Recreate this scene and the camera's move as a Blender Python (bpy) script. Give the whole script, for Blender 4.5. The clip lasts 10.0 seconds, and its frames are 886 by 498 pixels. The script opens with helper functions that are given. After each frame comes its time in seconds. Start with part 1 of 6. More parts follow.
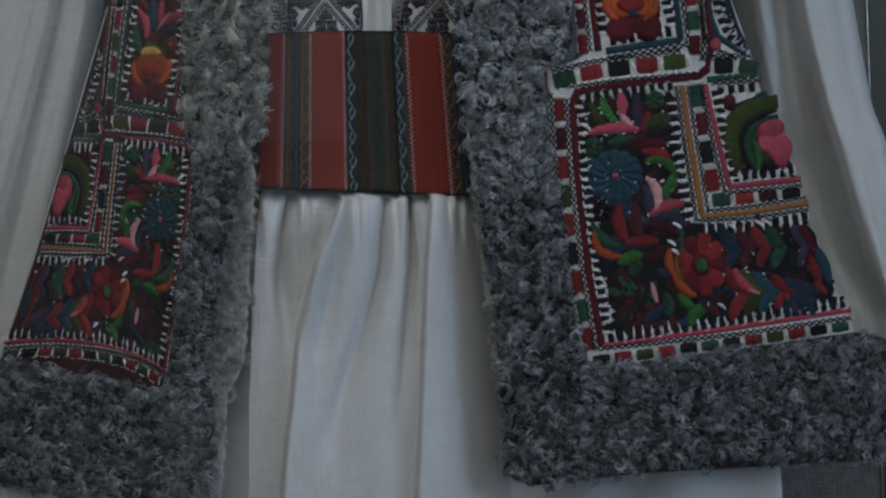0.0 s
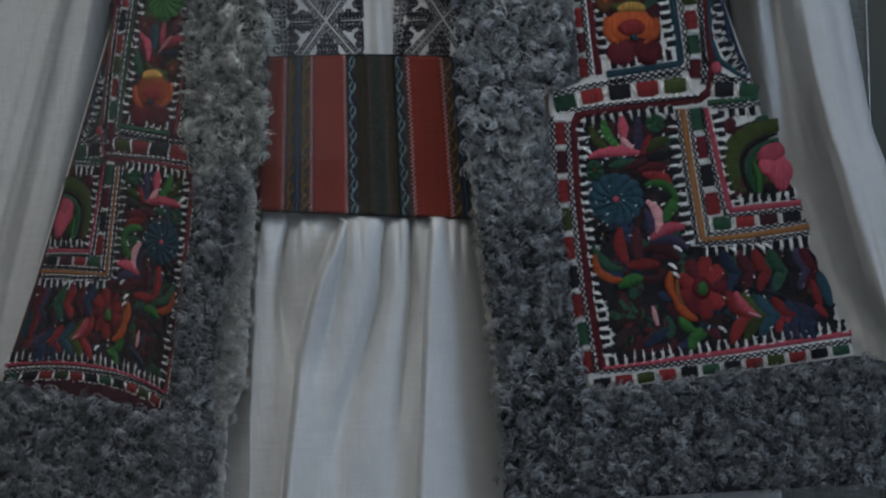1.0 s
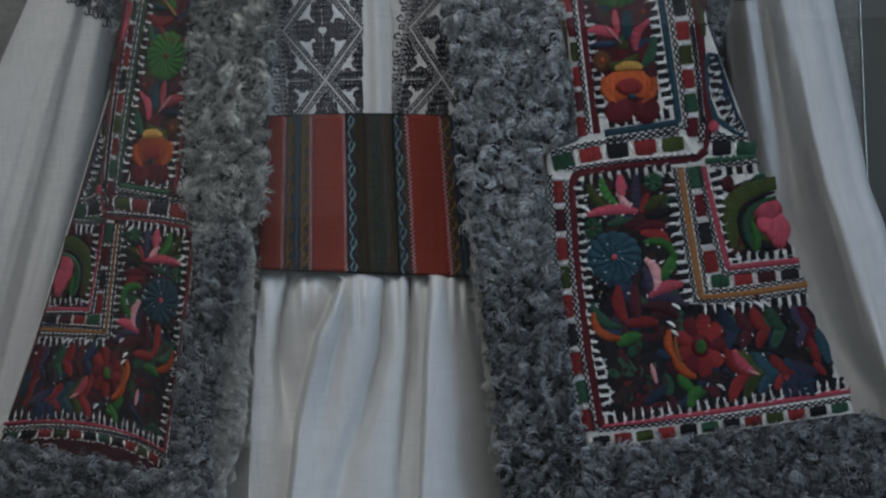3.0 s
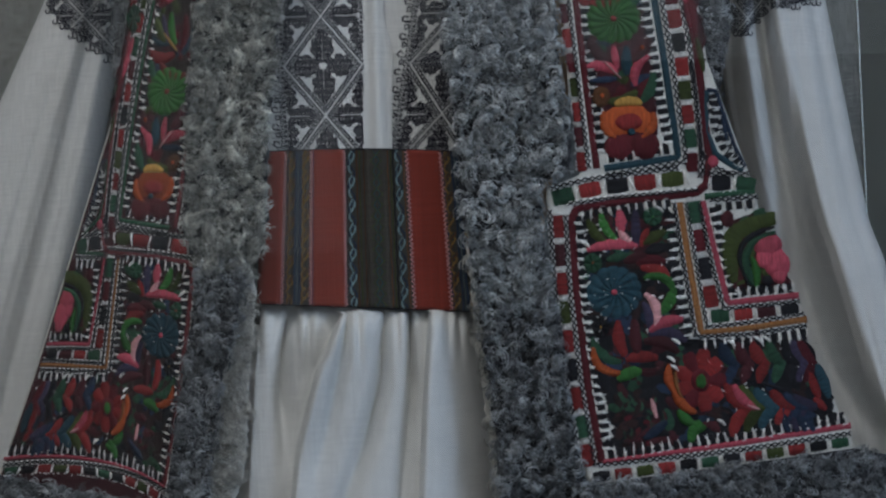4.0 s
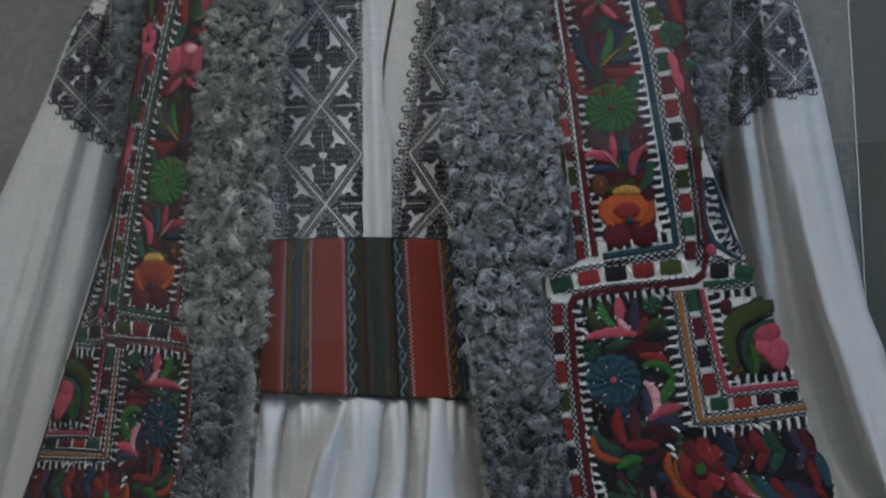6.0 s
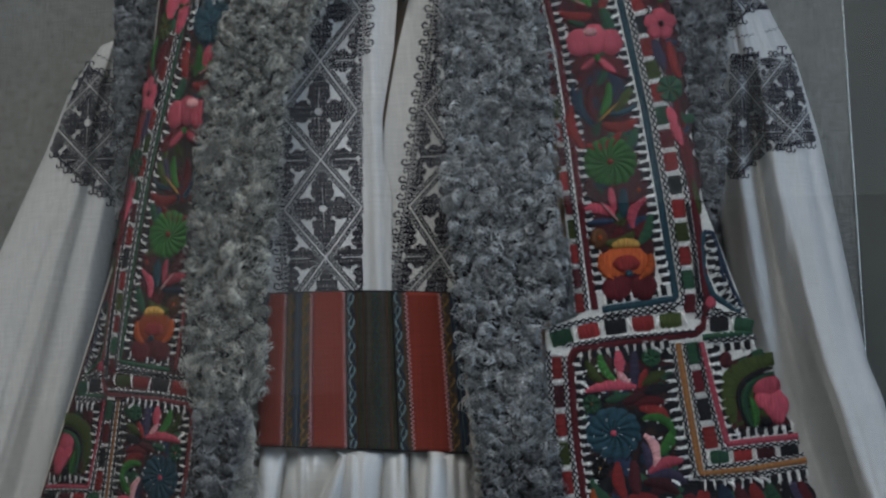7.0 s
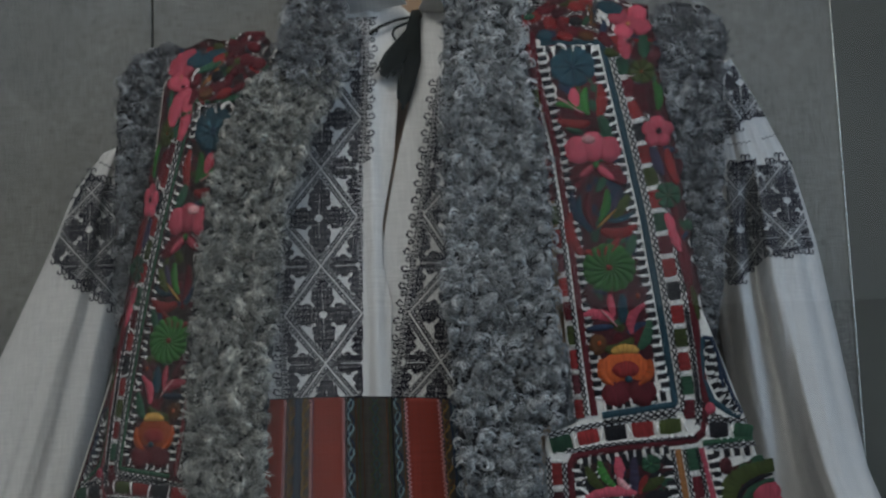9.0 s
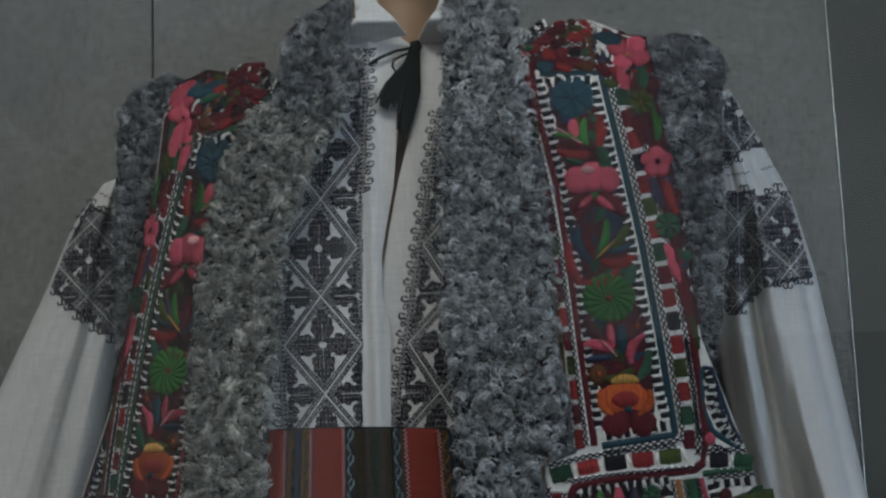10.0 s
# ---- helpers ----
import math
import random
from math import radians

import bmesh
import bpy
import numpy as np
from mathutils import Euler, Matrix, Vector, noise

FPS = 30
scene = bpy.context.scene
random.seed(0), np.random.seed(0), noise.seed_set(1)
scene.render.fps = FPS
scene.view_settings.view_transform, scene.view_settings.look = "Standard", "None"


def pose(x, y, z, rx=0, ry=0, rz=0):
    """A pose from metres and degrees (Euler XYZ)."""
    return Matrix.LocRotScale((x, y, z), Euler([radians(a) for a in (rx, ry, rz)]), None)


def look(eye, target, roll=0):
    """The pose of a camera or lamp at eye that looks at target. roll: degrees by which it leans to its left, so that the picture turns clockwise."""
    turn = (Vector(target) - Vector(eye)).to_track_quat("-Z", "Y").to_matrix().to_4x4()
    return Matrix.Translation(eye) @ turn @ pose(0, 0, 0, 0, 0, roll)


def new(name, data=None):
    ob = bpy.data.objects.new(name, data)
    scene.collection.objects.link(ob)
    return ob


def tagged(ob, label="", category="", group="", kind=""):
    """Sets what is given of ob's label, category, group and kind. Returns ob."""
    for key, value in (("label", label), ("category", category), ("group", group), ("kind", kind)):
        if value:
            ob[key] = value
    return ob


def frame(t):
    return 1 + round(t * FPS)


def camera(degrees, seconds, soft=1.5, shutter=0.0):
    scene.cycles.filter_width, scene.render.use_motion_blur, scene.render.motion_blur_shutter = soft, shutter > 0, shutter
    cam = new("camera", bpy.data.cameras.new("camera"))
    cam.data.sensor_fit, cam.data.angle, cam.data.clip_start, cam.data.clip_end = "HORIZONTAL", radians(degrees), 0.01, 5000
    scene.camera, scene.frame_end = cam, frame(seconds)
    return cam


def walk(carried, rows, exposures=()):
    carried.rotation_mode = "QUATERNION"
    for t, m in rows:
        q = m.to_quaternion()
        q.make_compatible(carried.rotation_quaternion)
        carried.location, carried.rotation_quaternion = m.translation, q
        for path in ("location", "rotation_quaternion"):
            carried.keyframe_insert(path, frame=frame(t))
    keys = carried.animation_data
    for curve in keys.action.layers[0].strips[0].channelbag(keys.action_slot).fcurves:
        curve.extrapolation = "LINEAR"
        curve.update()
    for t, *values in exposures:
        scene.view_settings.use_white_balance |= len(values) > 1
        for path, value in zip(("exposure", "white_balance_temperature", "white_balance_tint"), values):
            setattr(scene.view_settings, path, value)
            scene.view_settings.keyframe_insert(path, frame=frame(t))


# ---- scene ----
cam = camera(26.60, 10.0, soft=2.4)
PATH = [
    (0, (-0.0025, -1.6475, 1.1502), (-0.0148, 0.3524, 1.1729), -1.73),
    (0.5, (-0.0019, -1.6488, 1.1516), (-0.0150, 0.3509, 1.1838), -1.72),
    (1, (-0.0017, -1.6488, 1.1526), (-0.0152, 0.3507, 1.1969), -1.70),
    (1.5, (-0.0022, -1.6502, 1.1536), (-0.0146, 0.3489, 1.2110), -1.75),
    (2, (-0.0027, -1.6506, 1.1542), (-0.0142, 0.3481, 1.2236), -1.72),
    (2.5, (-0.0024, -1.6515, 1.1541), (-0.0128, 0.3465, 1.2412), -1.74),
    (4, (-0.0018, -1.6545, 1.1533), (-0.0110, 0.3404, 1.2955), -1.76),
    (4.5, (-0.0005, -1.6557, 1.1523), (-0.0105, 0.3371, 1.3213), -1.78),
    (5, (0.0008, -1.6572, 1.1519), (-0.0098, 0.3331, 1.3484), -1.82),
    (5.5, (0.0015, -1.6587, 1.1520), (-0.0091, 0.3298, 1.3660), -1.82),
    (7, (0.0023, -1.6627, 1.1531), (-0.0062, 0.3160, 1.4444), -1.88),
    (7.5, (0.0025, -1.6642, 1.1547), (-0.0056, 0.3110, 1.4688), -1.91),
    (8, (0.0025, -1.6658, 1.1554), (-0.0042, 0.3049, 1.4961), -1.92),
    (8.5, (0.0021, -1.6679, 1.1548), (-0.0028, 0.2977, 1.5243), -1.94),
    (9, (0.0015, -1.6691, 1.1533), (-0.0018, 0.2903, 1.5544), -1.95),
    (9.5, (0.0008, -1.6696, 1.1519), (-0.0009, 0.2855, 1.5731), -1.97),
    (10, (0.0000, -1.6700, 1.1500), (0.0000, 0.2818, 1.5863), -2.00),
]
walk(cam, [(t, look(eye, target, roll)) for t, eye, target, roll in PATH], [(0.0, -0.26, 6060, 14), (2.5, -0.12, 6090, 14), (5.0, 0.08, 6130, 14), (7.5, 0.07, 6250, 13), (10.0, -0.17, 6300, 12)])

# ---- light ----
world = bpy.data.worlds.new("world")
scene.world = world
world.use_nodes = True
world.node_tree.nodes["Background"].inputs["Color"].default_value = (0.55, 0.65, 0.8, 1)
world.node_tree.nodes["Background"].inputs["Strength"].default_value = 0.05


def area_lamp(name, eye, target, sx, sy, watts, color):
    data = bpy.data.lights.new(name, "AREA")
    data.shape, data.size, data.size_y = "RECTANGLE", sx, sy
    data.energy, data.color = watts, color
    ob = new(name, data)
    ob.matrix_world = look(eye, target)
    return ob


# Inferred daylight from the right; no window is built in the wall.
area_lamp("window_daylight", (2.49, -2.45, 1.85), (0.0, -2.45, 1.85), 1.1, 1.7, 20.6, (0.58, 0.78, 1.0))
# Unseen overhead fill, added to lift the costume.
area_lamp("ceiling_fill_lamp", (-0.3, -1.2, 2.82), (-0.1, -0.3, 1.2), 1.2, 0.6, 8.4, (0.97, 0.98, 0.92))
# Added out of view to brighten the south wall mirrored in the glass.
area_lamp("ceiling_fill_lamp", (-0.3, -3.4, 2.82), (-0.3, -3.5, 0.0), 2.4, 0.6, 12.5, (0.94, 0.98, 0.91))


# ---- materials ----
def mat(name, color, rough=0.8, metal=0.0):
    m = bpy.data.materials.new(name)
    m.use_nodes = True
    b = m.node_tree.nodes["Principled BSDF"]
    b.inputs["Base Color"].default_value = (*color, 1)
    b.inputs["Roughness"].default_value = rough
    b.inputs["Metallic"].default_value = metal
    return m


def node(m, kind, **sets):
    n = m.node_tree.nodes.new(kind)
    for key, value in sets.items():
        n.inputs[key.replace("_", " ")].default_value = value
    return n


def wire(m, a, out, b, inp):
    m.node_tree.links.new(a.outputs[out], b.inputs[inp])


def bsdf(m):
    return m.node_tree.nodes["Principled BSDF"]


def vary(m, color, amount, scale, coord="Object", stretch=(1, 1, 1), detail=4.0):
    """Base colour that drifts by noise between darker and lighter."""
    tc = m.node_tree.nodes.new("ShaderNodeTexCoord")
    mp = m.node_tree.nodes.new("ShaderNodeMapping")
    mp.inputs["Scale"].default_value = stretch
    wire(m, tc, coord, mp, "Vector")
    nz = node(m, "ShaderNodeTexNoise", Scale=scale, Detail=detail, Roughness=0.6)
    wire(m, mp, "Vector", nz, "Vector")
    mx = m.node_tree.nodes.new("ShaderNodeMix")
    mx.data_type = "RGBA"
    mx.inputs[6].default_value = (*[c * (1 - amount) for c in color], 1)
    mx.inputs[7].default_value = (*[min(1.0, c * (1 + amount)) for c in color], 1)
    wire(m, nz, "Fac", mx, 0)
    wire(m, mx, 2, bsdf(m), "Base Color")
    return mp, nz, mx


def bump_from(m, src, out, strength, distance):
    b = node(m, "ShaderNodeBump", Strength=strength, Distance=distance)
    wire(m, src, out, b, "Height")
    wire(m, b, "Normal", bsdf(m), "Normal")
    return b


def weave(name, color, amount, threads, strength, along=6.0):
    """Plain weave: two crossed sets of uneven threads, in threads per metre."""
    m = mat(name, color, 0.9)
    mp, nz, mx = vary(m, color, amount, 9.0)
    tc = m.node_tree.nodes.new("ShaderNodeTexCoord")
    waves = []
    for stretch in ((threads, 1, along), (along, 1, threads)):
        s = m.node_tree.nodes.new("ShaderNodeMapping")
        s.inputs["Scale"].default_value = stretch
        wire(m, tc, "Object", s, "Vector")
        n = node(m, "ShaderNodeTexNoise", Scale=1.0, Detail=3.0, Roughness=0.55)
        wire(m, s, "Vector", n, "Vector")
        waves.append(n)
    add = m.node_tree.nodes.new("ShaderNodeMath")
    add.operation = "ADD"
    wire(m, waves[0], "Fac", add, 0)
    wire(m, waves[1], "Fac", add, 1)
    bump_from(m, add, 0, strength, 0.0012)
    ramp = m.node_tree.nodes.new("ShaderNodeMapRange")
    ramp.inputs["From Min"].default_value, ramp.inputs["From Max"].default_value = 0.6, 1.4
    ramp.inputs["To Min"].default_value, ramp.inputs["To Max"].default_value = 1 - 1.2 * amount, 1 + 1.2 * amount
    wire(m, add, 0, ramp, "Value")
    mul = m.node_tree.nodes.new("ShaderNodeMix")
    mul.data_type, mul.blend_type = "RGBA", "MULTIPLY"
    mul.inputs[0].default_value = 1.0
    wire(m, mx, 2, mul, 6)
    wire(m, ramp, 0, mul, 7)
    wire(m, mul, 2, bsdf(m), "Base Color")
    return m


WALL = weave("grey_wall_linen", (0.22, 0.219, 0.203), 0.36, 480.0, 0.65, 70.0)
LINEN = weave("white_linen", (0.74, 0.73, 0.705), 0.12, 620.0, 0.42, 40.0)
LEATHER = mat("white_sheepskin_leather", (0.72, 0.69, 0.62), 0.7)
vary(LEATHER, (0.66, 0.63, 0.57), 0.3, 120.0)
BLACK_STITCH = mat("black_stitch_thread", (0.022, 0.02, 0.034), 0.8)
PLASTER = mat("room_plaster", (0.72, 0.72, 0.70), 0.9)
vary(PLASTER, (0.72, 0.72, 0.70), 0.06, 3.0)
DARK_WOOD = mat("dark_door_wood", (0.05, 0.045, 0.04), 0.6)
vary(DARK_WOOD, (0.05, 0.045, 0.04), 0.3, 6.0, stretch=(1, 1, 8))
# Tone chosen for the haze that its reflection lays on the glass.
VEIL_GREY = mat("grey_veil_reflector", (0.40, 0.39, 0.37), 0.7)
vary(VEIL_GREY, (0.40, 0.39, 0.37), 0.25, 6.0, stretch=(1, 1, 8))
FLOOR_WOOD = mat("oak_floor", (0.2, 0.13, 0.08), 0.5)
vary(FLOOR_WOOD, (0.2, 0.13, 0.08), 0.3, 5.0, stretch=(8, 1, 1))
SKIN = mat("tan_mannequin_finish", (0.42, 0.27, 0.16), 0.55)
vary(SKIN, (0.42, 0.27, 0.16), 0.08, 30.0)
CORD = mat("black_wool_cord", (0.010, 0.012, 0.010), 0.9)
bsdf(CORD).inputs["Specular IOR Level"].default_value = 0.15
bsdf(BLACK_STITCH).inputs["Specular IOR Level"].default_value = 0.2


def wool(name, dark, light):
    """Curly wool whose locks differ from dark to light, darker at the roots and lighter at the tips."""
    m = mat(name, dark, 0.7)
    uv = m.node_tree.nodes.new("ShaderNodeUVMap")
    sep = m.node_tree.nodes.new("ShaderNodeSeparateXYZ")
    wire(m, uv, "UV", sep, "Vector")
    tip = node(m, "ShaderNodeMapRange", To_Min=-0.12, To_Max=0.15)
    wire(m, sep, "Y", tip, "Value")
    add = m.node_tree.nodes.new("ShaderNodeMath")
    add.operation, add.use_clamp = "ADD", True
    wire(m, sep, "X", add, 0)
    wire(m, tip, 0, add, 1)
    ramp = m.node_tree.nodes.new("ShaderNodeValToRGB")
    ramp.color_ramp.elements[0].color = (*dark, 1)
    ramp.color_ramp.elements[1].color = (*light, 1)
    mid = ramp.color_ramp.elements.new(0.55)
    mid.color = (*[0.68 * a + 0.32 * b for a, b in zip(dark, light)], 1)
    wire(m, add, 0, ramp, "Fac")
    wire(m, ramp, "Color", bsdf(m), "Base Color")
    bsdf(m).inputs["Specular IOR Level"].default_value = 0.3
    return m


# One wool in three tones, each matched to how bright its strips appear.
GREY_WOOL = wool("grey_curly_wool", (0.046, 0.049, 0.053), (0.60, 0.615, 0.63))
MID_GREY_WOOL = wool("mid_grey_curly_wool", (0.098, 0.104, 0.107), (0.87, 0.89, 0.89))
PALE_GREY_WOOL = wool("pale_grey_curly_wool", (0.17, 0.17, 0.155), (0.88, 0.87, 0.79))
# Coloured dark so that the gaps between locks look shaded.
PELT = mat("shaded_gap_underlayer", (0.04, 0.04, 0.045), 0.95)
vary(PELT, (0.04, 0.04, 0.045), 0.5, 120.0)
FRINGE = wool("pale_wool_fringe", (0.25, 0.24, 0.21), (0.62, 0.6, 0.55))

THREADS = {}


def thread(name, color):
    """Satin stitched wool: fine grooves along the second texture axis, coloured darker in their lows; tone differs by
    piece.
    """
    m = mat(name + "_wool_thread", color, 0.75)
    uv = m.node_tree.nodes.new("ShaderNodeUVMap")
    mp = m.node_tree.nodes.new("ShaderNodeMapping")
    mp.inputs["Scale"].default_value = (620.0, 70.0, 1)
    wire(m, uv, "UV", mp, "Vector")
    nz = node(m, "ShaderNodeTexNoise", Scale=1.0, Detail=2.0, Roughness=0.6)
    wire(m, mp, "Vector", nz, "Vector")
    bump_from(m, nz, "Fac", 0.7, 0.0012)
    info = m.node_tree.nodes.new("ShaderNodeObjectInfo")
    tone = node(m, "ShaderNodeMapRange", To_Min=0.7, To_Max=1.25)
    wire(m, info, "Random", tone, "Value")
    grain = node(m, "ShaderNodeMapRange", From_Min=0.3, From_Max=0.7, To_Min=0.62, To_Max=1.3)
    wire(m, nz, "Fac", grain, "Value")
    mul = m.node_tree.nodes.new("ShaderNodeMath")
    mul.operation = "MULTIPLY"
    wire(m, tone, 0, mul, 0)
    wire(m, grain, 0, mul, 1)
    mix = m.node_tree.nodes.new("ShaderNodeMix")
    mix.data_type, mix.blend_type = "RGBA", "MULTIPLY"
    mix.inputs[0].default_value = 1.0
    mix.inputs[6].default_value = (*color, 1)
    wire(m, mul, 0, mix, 7)
    wire(m, mix, 2, bsdf(m), "Base Color")
    bsdf(m).inputs["Specular IOR Level"].default_value = 0.2
    THREADS[name] = m


for name, color in (
    ("red", (0.215, 0.022, 0.021)), ("crimson", (0.095, 0.010, 0.015)), ("maroon", (0.06, 0.012, 0.016)), ("pink", (0.47, 0.075, 0.105)),
    ("rose", (0.62, 0.30, 0.30)), ("green", (0.04, 0.15, 0.03)), ("pine", (0.025, 0.075, 0.04)), ("olive", (0.05, 0.065, 0.015)),
    ("teal", (0.020, 0.056, 0.074)), ("navy", (0.02, 0.035, 0.065)), ("purple", (0.045, 0.036, 0.068)), ("orange", (0.40, 0.078, 0.02)),
    ("yellow", (0.48, 0.26, 0.06)), ("black", (0.012, 0.011, 0.014)), ("white", (0.86, 0.83, 0.78)), ("gold", (0.25, 0.105, 0.035)),
    ("brown", (0.10, 0.04, 0.015)), ("dusk", (0.030, 0.014, 0.013)), ("sky", (0.09, 0.14, 0.17)), ("ice", (0.17, 0.25, 0.26)), ("dusty", (0.27, 0.062, 0.068)), ("ochre", (0.19, 0.115, 0.035)),
):
    thread(name, color)


# ---- building ----
EYE_Z, EYE_DISTANCE = 1.15, 1.67


def drape(x, z, y):
    """Slides a flat pattern point along its camera sight line to depth y, fitting the view."""
    k = 1 + np.asarray(y) / EYE_DISTANCE
    return np.stack([x * k, y + 0 * k, EYE_Z + (z - EYE_Z) * k], -1)


def link_mesh(name, verts, faces, materials, parent=None, label="", uv=None, smooth=True):
    me = bpy.data.meshes.new(name)
    me.from_pydata([tuple(map(float, v)) for v in verts], [], [tuple(map(int, f)) for f in faces])
    for m in materials if isinstance(materials, (list, tuple)) else [materials]:
        me.materials.append(m)
    if uv is not None:
        layer = me.uv_layers.new(name="UVMap")
        idx = np.zeros(len(me.loops), np.int32)
        me.loops.foreach_get("vertex_index", idx)
        layer.data.foreach_set("uv", np.asarray(uv, np.float32)[idx].ravel())
    if smooth:
        me.polygons.foreach_set("use_smooth", [True] * len(me.polygons))
    ob = new(name, me)
    if parent:
        ob.parent = parent
    return tagged(ob, label) if label else ob


def part(name, bm, material, parent, label=""):
    me = bpy.data.meshes.new(name)
    bm.to_mesh(me)
    bm.free()
    me.materials.append(material)
    ob = new(name, me)
    ob.parent = parent
    return tagged(ob, label) if label else ob


def thing(name, label, category, at=(0, 0, 0), kind=""):
    ob = new(name)
    ob.empty_display_size = 0.05
    ob.location = at
    return tagged(ob, label, category, kind=kind)


def spans(outline, zs):
    """Left and right end of an outline at each height."""
    pts = np.array(outline)
    out = []
    for z in zs:
        xs = []
        for (x0, z0), (x1, z1) in zip(pts, np.roll(pts, -1, 0)):
            if (z0 <= z) != (z1 <= z):
                xs.append(x0 + (z - z0) / (z1 - z0) * (x1 - x0))
        out.append((min(xs), max(xs)) if xs else (np.nan, np.nan))
    return np.array(out)


def rows_of(outline, step):
    z = np.array(outline)[:, 1]
    return np.linspace(z.min() + 1e-5, z.max() - 1e-5, max(3, int((z.max() - z.min()) / step)))


def sheet(name, outline, depth, material, parent, label="", nx=40, step=0.006, back=None, thick=0.0, wob=0.0):
    """A cloth or leather piece: rows across an outline, laid at depth(x, z, q); back: depth of a closing rear face."""
    zs = rows_of(outline, step)
    lr = spans(outline, zs)
    q = np.linspace(-1, 1, nx)
    X = lr[:, :1] + (q + 1) / 2 * (lr[:, 1:] - lr[:, :1])
    if wob:
        ends = np.array([[noise.noise((9.0 * s, z * 90, 1.0)) + 0.6 * noise.noise((s, z * 260, 5.0)) for s in (0, 1)] for z in zs]) * wob
        X = X + ends[:, :1] * np.clip(-q, 0, 1) ** 4 + ends[:, 1:] * np.clip(q, 0, 1) ** 4
    Z = np.repeat(zs[:, None], nx, 1)
    Q = np.repeat(q[None], len(zs), 0)
    n = len(zs)
    v = [drape(X, Z, depth(X, Z, Q)).reshape(-1, 3)]
    grid = lambda off, flip: [  # noqa: E731
        (a, a + 1, a + nx + 1, a + nx)[:: -1 if flip else 1] for r in range(n - 1) for a in range(off + r * nx, off + r * nx + nx - 1)
    ]
    faces = grid(0, False)
    if back is not None:
        v.append(drape(X, Z, back(X, Z, Q)).reshape(-1, 3))
        faces += grid(n * nx, True)
    ob = link_mesh(name, np.concatenate(v), faces, material, parent, label, uv=np.tile(np.stack([X, Z], -1).reshape(-1, 2), (len(v), 1)))
    if thick:
        s = ob.modifiers.new("thickness", "SOLIDIFY")
        s.thickness, s.offset = thick, 0.0
    return ob


def box(name, x0, x1, y0, y1, z0, z1, material, parent=None, label="", bevel=0.0):
    bm = bmesh.new()
    bmesh.ops.create_cube(bm, size=1)
    for v in bm.verts:
        v.co = ((x0 + x1) / 2 + v.co.x * (x1 - x0), (y0 + y1) / 2 + v.co.y * (y1 - y0), (z0 + z1) / 2 + v.co.z * (z1 - z0))
    if bevel:
        bmesh.ops.bevel(bm, geom=bm.edges[:], offset=bevel, segments=2, affect="EDGES")
    return part(name, bm, material, parent, label)


# Depths of the layers, nearer is smaller
def back_lean(z):
    return 3.0 * np.clip(z - 1.60, 0, 1) ** 2


def vest_depth(x, z, q=0):
    return -0.10 + 0.55 * (x + 0.04) ** 2 + back_lean(z) + 0.004 * np.sin(9 * z + 14 * x)


def chemise_depth(x, z, q=0):
    return -0.060 + 1.0 * (x + 0.06) ** 2 + back_lean(z)


# ---- the assumed room, out of view, and the display case ----
box("floor", -2.6, 2.6, -5.0, 0.6, -0.1, 0.0, FLOOR_WOOD)["kind"] = "structure"
box("ceiling", -2.6, 2.6, -5.0, 0.6, 2.9, 3.0, PLASTER)["kind"] = "structure"
box("wall_north", -2.6, 2.6, 0.5, 0.6, 0.0, 2.9, PLASTER)["kind"] = "structure"
box("wall_east", 2.5, 2.6, -5.0, 0.5, 0.0, 2.9, PLASTER)["kind"] = "structure"
box("wall_west", -2.6, -2.5, -5.0, 0.5, 0.0, 2.9, PLASTER)["kind"] = "structure"
# Unseen dark stand-in; its reflection keeps the glass free of haze at right.
box("wall_dark_reflected", -0.30, 2.5, -4.9, -4.86, 0.0, 2.07, DARK_WOOD)["kind"] = "structure"
# Added reflector, out of view, that veils the lower left of the glass.
box("wall_veil_reflector", -2.5, -0.302, -4.9, -4.87, 0.0, 1.54, VEIL_GREY)["kind"] = "structure"
box("wall_south", -2.5, 2.5, -5.0, -4.9, 0.0, 2.9, PLASTER)["kind"] = "structure"

WALL_Y = 0.17
case_back = thing("wall_case_back", "grey linen covered panels at the back of a display case", "wall", kind="structure")


def wall_xz(p):
    v = drape(np.array(p[0]), np.array(p[1]), np.array(WALL_Y))
    return float(v[0]), float(v[2])


